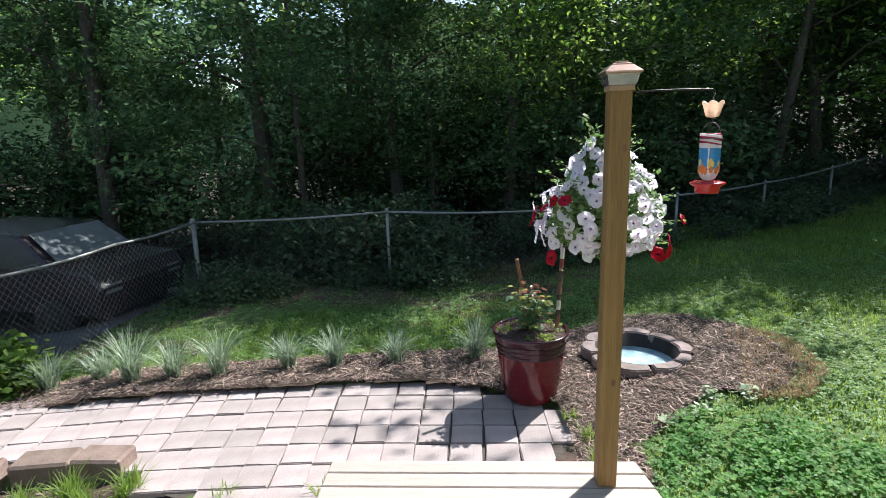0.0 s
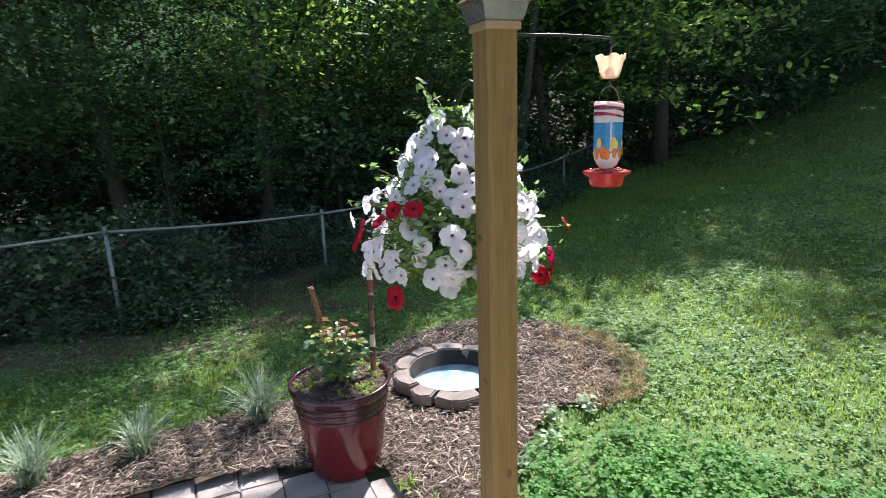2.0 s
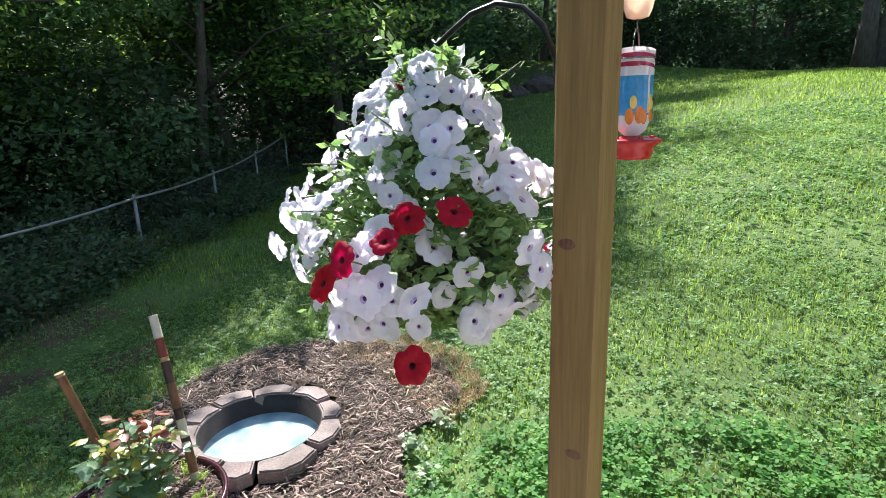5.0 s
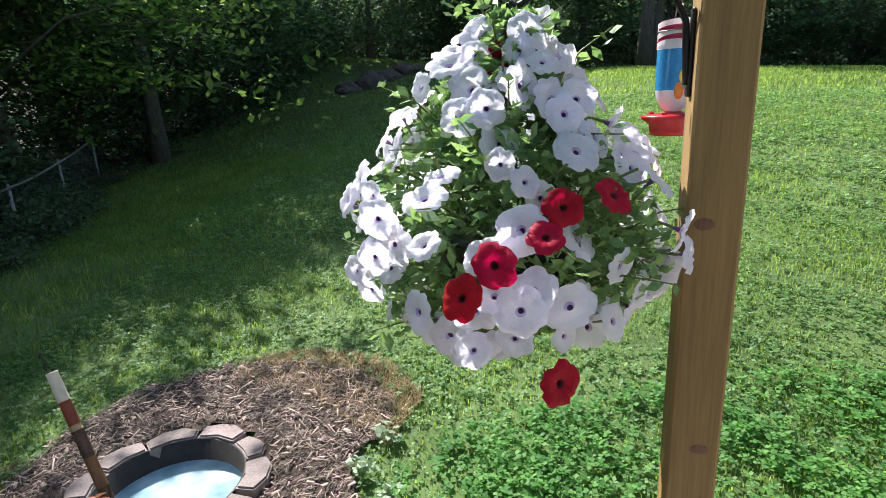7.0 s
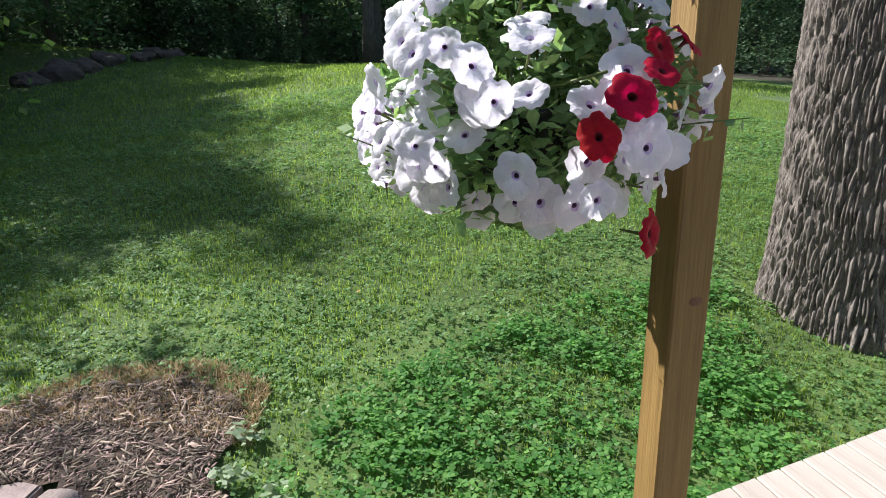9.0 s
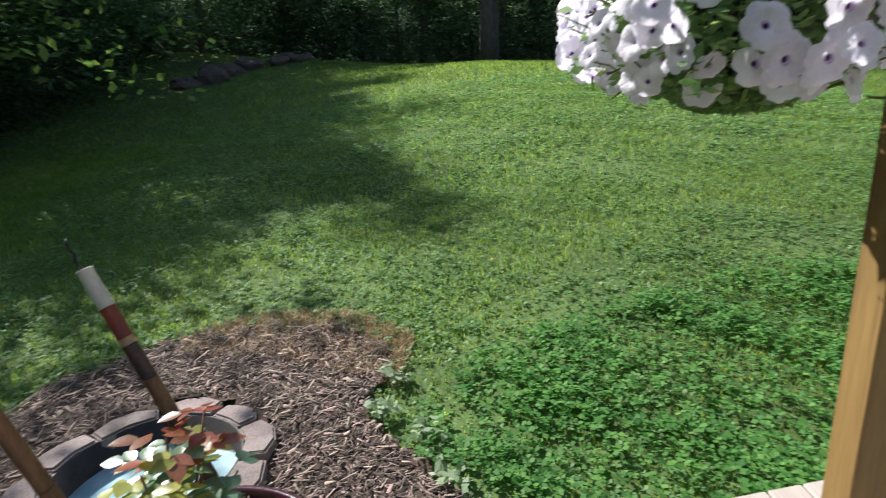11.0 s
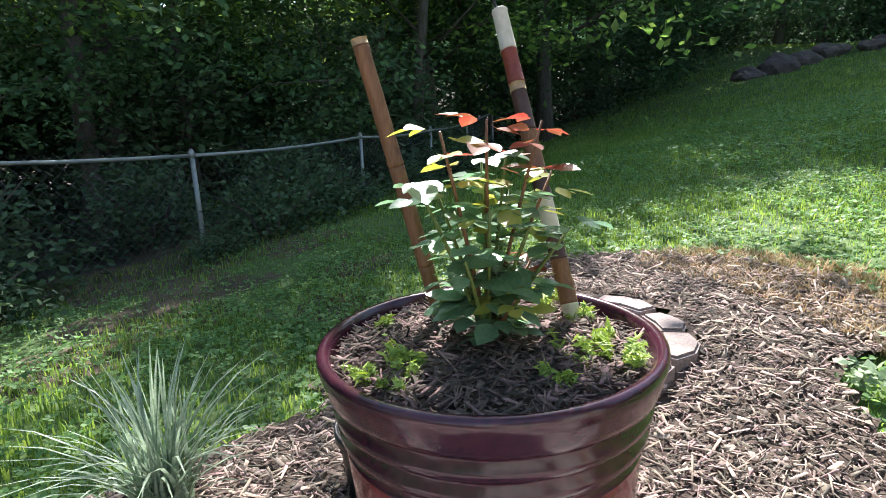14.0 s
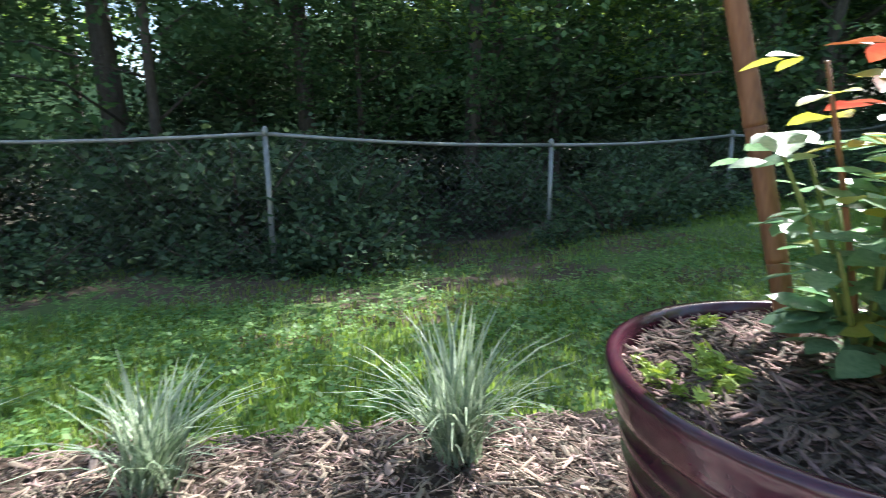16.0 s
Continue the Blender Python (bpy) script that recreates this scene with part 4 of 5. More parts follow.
# ---- basin with its stone ring ----
basin = empty("stone_ring_basin", Matrix.Translation((*RING_C, RING_Z)), "sunken garden basin of sky-tinted water edged with flat stones", "water basin")
bm = bmesh.new()
add_lathe(bm, [(0.348, 0.036), (0.338, 0.034), (0.33, -0.16), (0.02, -0.17)], 40, None)
part("liner", bm, M_LINER, basin, "black liner wall", smooth=True)
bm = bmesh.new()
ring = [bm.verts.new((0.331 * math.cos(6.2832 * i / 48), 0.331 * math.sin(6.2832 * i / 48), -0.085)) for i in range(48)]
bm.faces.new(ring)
part("water", bm, M_WATER, basin, "still water with pale sky reflection painted in")
rng = np.random.default_rng(7)
cuts = np.sort((np.arange(10) + rng.uniform(-0.16, 0.16, 10)) * 0.62832 + 0.2)
for i in range(10):
    a0, a1 = cuts[i] + 0.012, (cuts[(i + 1) % 10] + (6.2832 if i == 9 else 0)) - 0.012
    bm = bmesh.new()
    top, bottom = [], []
    outer = 0.462 + rng.uniform(-0.02, 0.02)
    shape = [(0.345, a0), (0.352, (a0 + a1) / 2), (0.345, a1), (outer - 0.02, a1 - 0.02), (outer + 0.012, (a0 * 0.35 + a1 * 0.65)), (outer + 0.01, (a0 * 0.65 + a1 * 0.35)), (outer - 0.02, a0 + 0.02)]
    lift = 0.048 + rng.uniform(-0.008, 0.01)
    tx, ty = rng.normal(0, 0.02, 2)
    mid = Vector((0.41 * math.cos((a0 + a1) / 2), 0.41 * math.sin((a0 + a1) / 2), 0))
    for k, (r, a) in enumerate(shape):
        p = Vector((r * math.cos(a), r * math.sin(a), 0)) + Vector((*rng.normal(0, 0.004, 2), 0))
        top.append(bm.verts.new((p.x, p.y, lift + tx * (p.x - mid.x) + ty * (p.y - mid.y))))
        bottom.append(bm.verts.new((p.x, p.y, -0.03)))
    cap = bm.faces.new(top)
    for k in range(7):
        bm.faces.new((bottom[k], bottom[(k + 1) % 7], top[(k + 1) % 7], top[k]))
    bmesh.ops.recalc_face_normals(bm, faces=bm.faces)
    bmesh.ops.bevel(bm, geom=list(cap.edges), offset=0.009, segments=2, affect="EDGES")
    part("stone", bm, M_RING, basin, smooth=False)


# ---- striped grass tufts ----
def tuft(x, y, z, n, height, label, seed, mat=M_LIRIOPE, name="striped_grass_tuft"):
    """Arching strap blades from one crown."""
    r = np.random.default_rng(seed)
    thing = empty(name, Matrix.Translation((x, y, z)), label, "ornamental grass", "striped grass along the paving")
    for i in range(n):
        a, h = r.uniform(0, 6.2832), height * r.uniform(0.55, 1.15)
        reach = h * r.uniform(0.08, 0.85)
        way, side = np.array([math.cos(a), math.sin(a), 0]), np.array([-math.sin(a), math.cos(a), 0])
        foot = np.array([r.normal(0, 0.025), r.normal(0, 0.025), -0.02])
        w = r.uniform(0.0035, 0.0065)
        verts = []
        for k in range(6):
            t = k / 5
            p = foot + way * reach * t ** 1.7 + np.array([0, 0, h * (t - 0.42 * reach / h * t ** 3)])
            ww = w * (1 - t) ** 0.6 + 0.0004
            verts += [p - side * ww, p + np.array([0, 0, -0.25 * ww]), p + side * ww]
        faces = [(3 * k + j, 3 * k + j + 1, 3 * k + j + 4, 3 * k + j + 3) for k in range(5) for j in (0, 1)]
        from_arrays("blade", np.array(verts), np.array(faces), mat, thing)
    return thing


for i, (x, y, h) in enumerate(((-3.03, 5.23, 0.30), (-2.32, 5.22, 0.38), (-1.99, 5.26, 0.30), (-1.62, 5.28, 0.34), (-1.05, 5.37, 0.28), (-0.65, 5.40, 0.29), (-0.13, 5.42, 0.25), (0.58, 5.43, 0.32), (-2.62, 5.3, 0.24))):
    tuft(x, y, 0.02 + float(gz(x, y)), 170, h * 1.3, "clump of green and cream striped grass in mulch", 100 + i)
for i, (x, y, h, n) in enumerate(((-0.43, 3.68, 0.2, 40), (-1.05, 3.7, 0.17, 60), (-1.62, 3.80, 0.26, 110), (-1.95, 3.76, 0.28, 140), (-2.2, 3.72, 0.2, 90), (-1.8, 3.66, 0.24, 100), (1.16, 3.75, 0.14, 50), (1.2, 4.05, 0.12, 40), (1.2, 3.5, 0.12, 40), (-1.3, 3.45, 0.14, 40), (-2.5, 3.6, 0.15, 40), (1.16, 4.3, 0.1, 30))):
    tuft(x, y, -0.08 if x < 0 else 0.03, n, h, "small green grassy weed clump beside the paving", 200 + i, M_GRASS, "grass_weed")

# silvery weed rosettes at the bed's edge
for i, (x, y) in enumerate(((2.15, 4.38), (2.0, 4.2), (2.38, 4.33), (1.75, 4.15))):
    r = np.random.default_rng(300 + i)
    weed = empty("weed_rosette", Matrix.Translation((x, y, float(gz(x, y)) + 0.03)), "pale grey-green weed rosette at the mulch edge", "weed", "weed rosettes")
    c = np.stack([r.normal(0, 0.035, 34), r.normal(0, 0.035, 34), r.uniform(0.01, 0.07, 34)], 1)
    v, f = leaf_quads(c, 0.048, r, 0.6, 0.6)
    from_arrays("leaves", v, f, M_PALEWEED, weed)

# ---- fences ----
def fence_post(x, y, top, r, label=""):
    thing = empty("fence_post", Matrix.Translation((x, y, float(gz(x, y)) - 0.1)), label or "galvanised steel chain-link fence post", "fence post", "fence posts")
    h = top - float(gz(x, y)) + 0.1
    bm = bmesh.new()
    add_lathe(bm, [(r, 0), (r, h - 0.01)], 12, None, True)
    part("pipe", bm, M_PIPE, thing, smooth=True)
    bm = bmesh.new()
    add_lathe(bm, [(r * 1.2, h - 0.05), (r * 1.25, h - 0.01), (r * 0.9, h + 0.015), (r * 0.3, h + 0.03)], 12, None, True)
    part("post_cap", bm, M_PIPE, thing, smooth=True)


NORTH = [(-3.10, 8.60, 0.82), (-0.39, 8.76, 0.85), (2.07, 9.16, 0.73), (4.33, 9.82, 0.80), (6.4, 10.8, 0.84), (8.6, 12.1, 0.95), (11.0, 13.5, 1.2)]
WEST = [(-3.10, 8.60, 0.82), (-3.3, 7.0, 0.85), (-3.55, 5.4, 0.89), (-3.8, 3.2, 0.92), (-3.95, 0.8, 0.94)]


def fence(line, label, thin=False):
    thing = empty("chain_link_fence", label=label, category="fence")
    for (ax, ay, az), (bx, by, bz) in zip(line, line[1:]):
        a, b = Vector((ax, ay, az)), Vector((bx, by, bz))
        sag = [a.lerp(b, t) + Vector((0, 0, -0.03 * math.sin(math.pi * t))) for t in (0, 0.2, 0.4, 0.6, 0.8, 1)]
        tube("top_rail", sag, 0.016, M_PIPE, thing, segments=8)
        length, height = (b.xy - a.xy).length, 1.08
        step = 0.075
        verts, faces = [], []
        out = (b - a).normalized()
        side = Vector((-out.y, out.x, 0)).normalized()
        w = 0.0011 if thin else 0.0017
        for sgn in (1, -1):
            k = -int(height / step) - 1 if sgn > 0 else 0
            while k * step < length + height:
                s0, s1 = k * step, k * step + sgn * height
                t0 = max(0.0, (0 - s0) / (sgn * height)) if sgn > 0 else max(0.0, (s0 - length) / height)
                t1 = min(1.0, (length - s0) / height) if sgn > 0 else min(1.0, s0 / height)
                if t1 > t0 + 0.02:
                    p, q = [], []
                    for t in (t0, t1):
                        s = (s0 + sgn * height * t) / length
                        base = a.lerp(b, s) + Vector((0, 0, -0.01 - height + height * t * 1.03))
                        p.append(base)
                    d = side * w * sgn * 0.6
                    n0 = len(verts)
                    up = Vector((0, 0, w))
                    for base in p:
                        verts += [base + d + up, base + d - up, base - d]
                    faces += [(n0 + i, n0 + (i + 1) % 3, n0 + 3 + (i + 1) % 3, n0 + 3 + i) for i in range(3)]
                k += 1
        from_arrays("wire_mesh", np.array(verts), np.array(faces), M_WIRE, thing, "woven galvanised wire")
    return thing


fence(NORTH, "sagging galvanised chain-link fence along the shaded woods", True)
fence(WEST, "galvanised chain-link fence beside the neighbour's yard")
for i, (x, y, t) in enumerate(NORTH):
    fence_post(x, y, t + 0.03, 0.032 if i == 0 else 0.022, "stout galvanised corner fence post" if i == 0 else "")
for x, y, t in WEST[3:]:
    fence_post(x, y, t + 0.03, 0.024)


# ---- woods ----
def tree_mesh(seed, height, bole, spread, leaves, size, low=0.12, limbs=11):
    """Vertices of a trunk with limbs (bmesh) and of a crown of leaves in clumps round the limbs' ends."""
    r = np.random.default_rng(seed)
    bm = bmesh.new()
    lean = r.normal(0, 0.03, 2)
    trunk = [(lean[0] * height * t + 0.15 * math.sin(3 * t + seed), lean[1] * height * t, height * t * 0.9) for t in np.linspace(0, 1, 8)]
    add_tube(bm, [(p[0], p[1], p[2] - 0.3 * (i == 0)) for i, p in enumerate(trunk)], [bole * (1.35 if i == 0 else 1.0) * (1 - 0.11 * i) for i in range(8)], 9)
    clumps = []
    for k in range(limbs):
        t = low + (0.95 - low) * (k + r.uniform(0, 0.8)) / limbs
        i = min(6, int(t * 7))
        foot = np.array(trunk[i]) + (np.array(trunk[i + 1]) - np.array(trunk[i])) * (t * 7 - i)
        a = k * 2.4 + r.uniform(-0.5, 0.5)
        reach = spread * (1.15 - 0.7 * t) * r.uniform(0.65, 1.15)
        end = foot + np.array([math.cos(a) * reach, math.sin(a) * reach, reach * r.uniform(0.05, 0.55)])
        mid = (foot + end) / 2 + np.array([0, 0, 0.12 * reach])
        add_tube(bm, [foot, mid, end], [bole * 0.32 * (1.1 - t), bole * 0.2 * (1.1 - t), 0.015], 5)
        for s in (0.45, 0.7, 0.9, 1.05):
            clumps.append((foot + (end - foot) * s + r.normal(0, 0.25, 3), reach * 0.23))
        for s in range(2):
            clumps.append((end + r.normal(0, 0.28 * reach, 3) * np.array([1, 1, 0.6]), reach * 0.2))
    per = leaves // len(clumps)
    pts = []
    for c, s in clumps:
        # leaves in flat sprays within the clump
        for _ in range(max(1, per // 30)):
            o = c + r.normal(0, s * 0.75, 3) * np.array([1, 1, 0.75])
            pts.append(o + r.normal(0, 1, (30, 3)) * np.array([0.34, 0.34, 0.10]) * (0.6 + s * 0.5))
    pts = np.concatenate(pts)
    pts = pts[pts[:, 2] > 0.25]
    v, f = leaf_quads(pts, size, r, 0.45, 0.55, 0.25)
    return bm, v, f


def tree(seed, height, bole, spread, leaves, size, mat, low=0.12, label="", limbs=11):
    thing = empty("tree", label=label, category="tree", group="trees of the woods")
    bm, v, f = tree_mesh(seed, height, bole, spread, leaves, size, low, limbs)
    part("trunk", bm, M_BARK, thing, smooth=True)
    from_arrays("crown", v, f, mat, thing)
    return thing


def put(thing, x, y, turn, s=1.0):
    return Matrix.Translation((x, y, float(gz(x, y)) - 0.1)) @ Matrix.Rotation(turn, 4, "Z") @ Matrix.Scale(s, 4)


KINDS = [tree(1, 15, 0.24, 4.6, 16500, 0.132, M_LEAF, 0.24, "tall leafy deciduous tree in the dark woods"),
         tree(2, 13, 0.18, 4.2, 17500, 0.12, M_LEAF2, 0.20, "slender leafy tree at the wood's edge"),
         tree(3, 17, 0.30, 5.2, 16500, 0.138, M_LEAF, 0.30, "tall dark-trunked tree with a high crown")]
KINDS.append(tree(4, 7.5, 0.09, 3.0, 13500, 0.115, M_LEAF, 0.16, "low-branched understorey tree behind the fence", 12))
KINDS.append(tree(14, 15, 0.28, 5.0, 42000, 0.175, M_LEAF, 0.20, "broad dense-crowned tree shading the lawn", 14))
KINDS.append(tree(15, 7.0, 0.11, 3.6, 11500, 0.115, M_LEAF2, 0.22, "spreading tree with drooping branches over the fence end", 12))
FAR_KINDS = {0: tree(5, 15, 0.24, 4.6, 5500, 0.27, M_LEAF, 0.22, "tall leafy tree deep in the woods"), 1: tree(6, 13, 0.18, 4.2, 5500, 0.26, M_LEAF2, 0.2, "leafy tree deep in the woods"),
             2: tree(7, 17, 0.30, 5.2, 5500, 0.29, M_LEAF, 0.26, "tall dark-trunked tree deep in the woods"), 3: tree(8, 7.5, 0.09, 3.0, 4500, 0.23, M_LEAF, 0.05, "low-branched understorey tree at the far lawn", 12)}
rng = np.random.default_rng(77)
PLACES = [(-6.5, 12.6, 0, .75), (-3.2, 13.2, 2, .7), (-0.4, 12.6, 0, .64), (2.0, 12.4, 1, .76), (2.6, 13.6, 1, .95), (7.6, 12.5, 5, 1.2), (9.8, 14.3, 5, 1.45), (9.5, 21.5, 2, .7), (13.8, 19.8, 0, .75), (9.4, 16.0, 4, .76), (13.7, 14.0, 4, .82), (19.3, 15.7, 4, .98), (22.7, 15.2, 4, .92), (26.0, 15.8, 4, 1.08), (29.5, 12.5, 1, 1.0),
          (-9.5, 16, 2, .9), (-1.8, 19.5, 2, .9), (-6.2, 18.5, 0, .6), (-7.6, 15.6, 2, .8), (-1.0, 18.2, 0, .85), (3.2, 19, 2, .8), (6.0, 21.5, 1, .7), (13.0, 22.5, 0, .8), (18, 21, 2, .9), (24, 21.5, 0, 1.0), (30, 18, 1, 1.1),
          (33, 9, 2, 1.0), (32.5, 5.0, 1, 1.1), (34, 1.5, 0, 1.1), (33, -3, 2, 1.0), (34.5, -7.5, 1, 1.2), (33, -12, 0, 1.2), (30, -16, 2, 1.1), (38, 13, 1, 1.2), (39, 4, 2, 1.1), (40, -5, 0, 1.2), (25, -19, 1, 1.1), (19, -21, 0, 1.1), (27, -13, 2, 1.0), (22.5, -14.5, 0, .9), (18, -16.5, 1, .9), (25, -16, 3, 1.2), (20, -16, 3, 1.2), (29.5, -13, 3, 1.2), (15.5, -18, 3, 1.2),
          (-14, 13, 2, 1.1), (-15, 19, 0, 1.2), (-16.5, 8, 1, 1.1), (-18, 2, 2, 1.1), (-12, 24, 1, 1.3),
          (-6.6, 14.6, 3, .8), (-2.2, 11.6, 3, .95), (0.2, 12.6, 3, .7), (3.6, 13.0, 3, .9), (7.6, 16.2, 3, .5), (10.6, 15.8, 3, .6), (12.8, 16.6, 3, 1.0), (-7.8, 14.5, 3, 1.1), (-1.5, 15.0, 3, 1.1), (5.0, 16.0, 3, 1.2), (8.6, 18.4, 3, .9), (15.5, 18.6, 3, 1.2), (18.5, 18.4, 3, 1.2), (21.5, 18.4, 3, 1.2), (25.0, 17.6, 3, 1.2), (28.5, 15.0, 3, 1.1), (31.0, 11.0, 3, 1.1), (32.0, 7.0, 3, 1.1), (32.5, 3.0, 3, 1.1), (32.0, -1.0, 3, 1.1), (32.5, -5.0, 3, 1.2), (31.5, -9.5, 3, 1.2)]
used = set()
for x, y, k, s in PLACES:
    distant = k < 4 and math.hypot(x - 0.3, y - 4) > 14.5 and not (10 < x < 28 and y < 16)
    kind = FAR_KINDS[k] if distant else KINDS[k]
    m = put(kind, x, y, rng.uniform(0, 6.28), s)
    if (k, distant) not in used:
        used.add((k, distant))
        kind.matrix_world = m
    else:
        copy_thing(kind, m @ Matrix.Scale(1 / kind.scale[0], 4))

# tree line of the far distance, all round
bm = bmesh.new()
low, high = [], []
for i in range(361):
    a = radians(i)
    r = 70 + 3 * math.sin(i * 0.21)
    top = (15 if not 106 < i < 114 else 7) + 2.5 * noise.noise(Vector((i * 0.13, 0, 0))) + 2.0 * noise.noise(Vector((i * 0.7, 5, 0)))
    low.append(bm.verts.new((r * math.cos(a), r * math.sin(a), -3)))
    high.append(bm.verts.new((r * math.cos(a), r * math.sin(a), top)))
for i in range(360):
    bm.faces.new((low[i + 1], low[i], high[i], high[i + 1]))
tagged(finish("backdrop", bm, M_SHRUB), "distant dark green tree line beyond the woods", "woods", kind="structure")

# lone far trunk on the rise, with a smaller one behind
bm, v, f = tree_mesh(9, 16, 0.30, 4.5, 9000, 0.2, 0.45)
lone = empty("lawn_tree", put(None, 25.4, -0.63, 0.4), "tall tree standing alone on the far lawn rise", "tree")
part("trunk", bm, M_BARK, lone, smooth=True)
from_arrays("crown", v, f, M_LEAF2, lone)
lone2 = copy_thing(lone, put(None, 28.6, -1.6, 2.0, 0.8))
lone2["label"] = "smaller tree behind the lone one at the far lawn's edge"


def shrub(seed, r0, height, leaves, size, mat, label):
    r = np.random.default_rng(seed)
    thing = empty("shrub", label=label, category="shrub", group="undergrowth along the fence")
    bm = bmesh.new()
    for k in range(7):
        a = 0.9 * k
        add_tube(bm, [(0, 0, -0.1), (0.3 * r0 * math.cos(a), 0.3 * r0 * math.sin(a), height * 0.5), (0.7 * r0 * math.cos(a + 0.3), 0.7 * r0 * math.sin(a + 0.3), height * 0.85)], [0.025, 0.015, 0.006], 5)
    part("branch", bm, M_BARK, thing)
    n = leaves // 25
    a, q, z = r.uniform(0, 6.28, n), np.sqrt(r.uniform(0.05, 1, n)), r.uniform(0.02, 1, n)
    c = np.stack([r0 * q * np.cos(a) * (1.1 - 0.5 * z), r0 * q * np.sin(a) * (1.1 - 0.5 * z), height * z * (1 - 0.25 * q * q)], 1)
    pts = (c[:, None, :] + r.normal(0, 1, (n, 25, 3)) * np.array([0.16, 0.16, 0.10]) * r0).reshape(-1, 3)
    pts[:, 2] = np.maximum(pts[:, 2], 0.02)
    v, f = leaf_quads(pts, size, r, 0.5, 0.6, 0.15)
    from_arrays("leaves", v, f, mat, thing)
    return thing


BUSHES = [shrub(51, 1.1, 1.5, 2600, 0.10, M_SHRUB, "dark leafy shrub tangled in the fence"), shrub(52, 0.8, 0.7, 1800, 0.075, M_SHRUB, "low dark undergrowth at the fence's foot"), shrub(53, 1.9, 3.4, 3200, 0.15, M_SHRUB, "tall understorey bush under the trees")]
spots = []
for i in range(24):
    t = i / 23
    x = -3.0 + 13.8 * t
    y = float(np.interp(x, [p[0] for p in NORTH], [p[1] for p in NORTH]))
    if rng.random() < 0.55:
        spots.append((x + rng.uniform(-0.3, 0.3), y + rng.uniform(0.5, 1.4), 0, rng.uniform(0.4, 1.0)))
    if rng.random() < 0.75:
        spots.append((x + 0.3, y - rng.uniform(-0.2, 0.35), 1, rng.uniform(0.35, 1.1)))
    if i % 5 == 0:
        spots.append((x, y + rng.uniform(1.6, 3.8), 2, rng.uniform(0.45, 1.0)))
    if i % 4 != 3:
        spots.append((x + 0.4, y + rng.uniform(7.0, 10.0), 2, rng.uniform(1.0, 1.5)))
for i in range(16):
    t = i / 15
    x, y = 13 + 18 * t, 16.5 - 1.5 * t
    spots.append((x, y + rng.uniform(-0.8, 1.0), 2, rng.uniform(0.8, 1.3)))
    spots.append((31.5 + rng.uniform(-1, 1), 16 - 34 * t, 2, rng.uniform(0.7, 1.1)))
    spots.append((35 + rng.uniform(-1, 1), 16 - 34 * t, 2, rng.uniform(1.3, 1.8)))
for i in range(10):
    spots.append((12.5 + 1.9 * i, -16.5 + 0.35 * i + rng.uniform(-0.6, 0.6), 2, rng.uniform(0.8, 1.2)))
for i in range(8):
    spots.append((-6.5 - 0.9 * i + rng.uniform(-0.5, 0.5), 13 + rng.uniform(0, 2.5), 2, rng.uniform(0.7, 1.1)))
for x, y, s in ((-4.2, 15.2, 0.7), (-5.6, 16.4, 0.8), (-6.8, 15.6, 0.7), (-3.0, 16.8, 0.8), (-8.0, 17.2, 0.9), (-4.8, 19.0, 0.9), (8.6, 16.5, 0.5), (10.2, 15.6, 0.7)):
    spots.append((x, y, 2, s))
used = set()
for x, y, k, s in spots:
    m = put(BUSHES[k], x, y, rng.uniform(0, 6.28), s)
    if k not in used:
        used.add(k)
        BUSHES[k].matrix_world = m
    else:
        copy_thing(BUSHES[k], m @ Matrix.Scale(1 / BUSHES[k].scale[0], 4))

# weeds at the west fence
bush = shrub(54, 0.42, 0.62, 1500, 0.085, M_LEAF2, "leafy bright green weed clump at the west fence")
bush.matrix_world = put(None, -3.42, 5.35, 1.0)

# neighbour's driveway beyond the west fence
gx, gy = np.meshgrid(np.arange(-12.0, -3.85, 0.3), np.arange(3.0, 12.1, 0.3))
index = np.arange(gx.size).reshape(gx.shape)
quads = np.stack([index[:-1, :-1], index[:-1, 1:], index[1:, 1:], index[1:, :-1]], -1).reshape(-1, 4)
tagged(from_arrays("driveway", np.stack([gx, gy, gz(gx, gy) + 0.03], -1).reshape(-1, 3), quads, M_ASPHALT, smooth=True), "shaded grey asphalt driveway of the neighbour's yard", "driveway", kind="structure")

# rock pile by the far woods
def rock(x, y, s, seed):
    bm = bmesh.new()
    bmesh.ops.create_icosphere(bm, subdivisions=3, radius=1)
    for v in bm.verts:
        v.co *= 1 + 0.55 * noise.noise(v.co * 0.9 + Vector((seed * 7.1, 0, 0))) + 0.14 * noise.noise(v.co * 3 + Vector((seed, 3, 0)))
        v.co.z *= 0.62
    ob = finish("boulder", bm, M_ROCK)
    ob.matrix_world = Matrix.Translation((x, y, float(gz(x, y)) + 0.25 * s)) @ Matrix.Rotation(seed * 1.3, 4, "Z") @ Matrix.Scale(s, 4)
    return tagged(ob, "rough brown boulder at the far edge of the lawn", "rock", "boulder pile")


for i, (x, y, s) in enumerate(((23.1, 10.6, 0.75), (24.2, 10.2, 0.55), (25.6, 9.6, 0.6), (26.4, 8.6, 0.45), (27.5, 8.2, 0.55), (22.2, 11.3, 0.5), (28.6, 7.5, 0.4))):
    rock(x, y, s, i + 1)

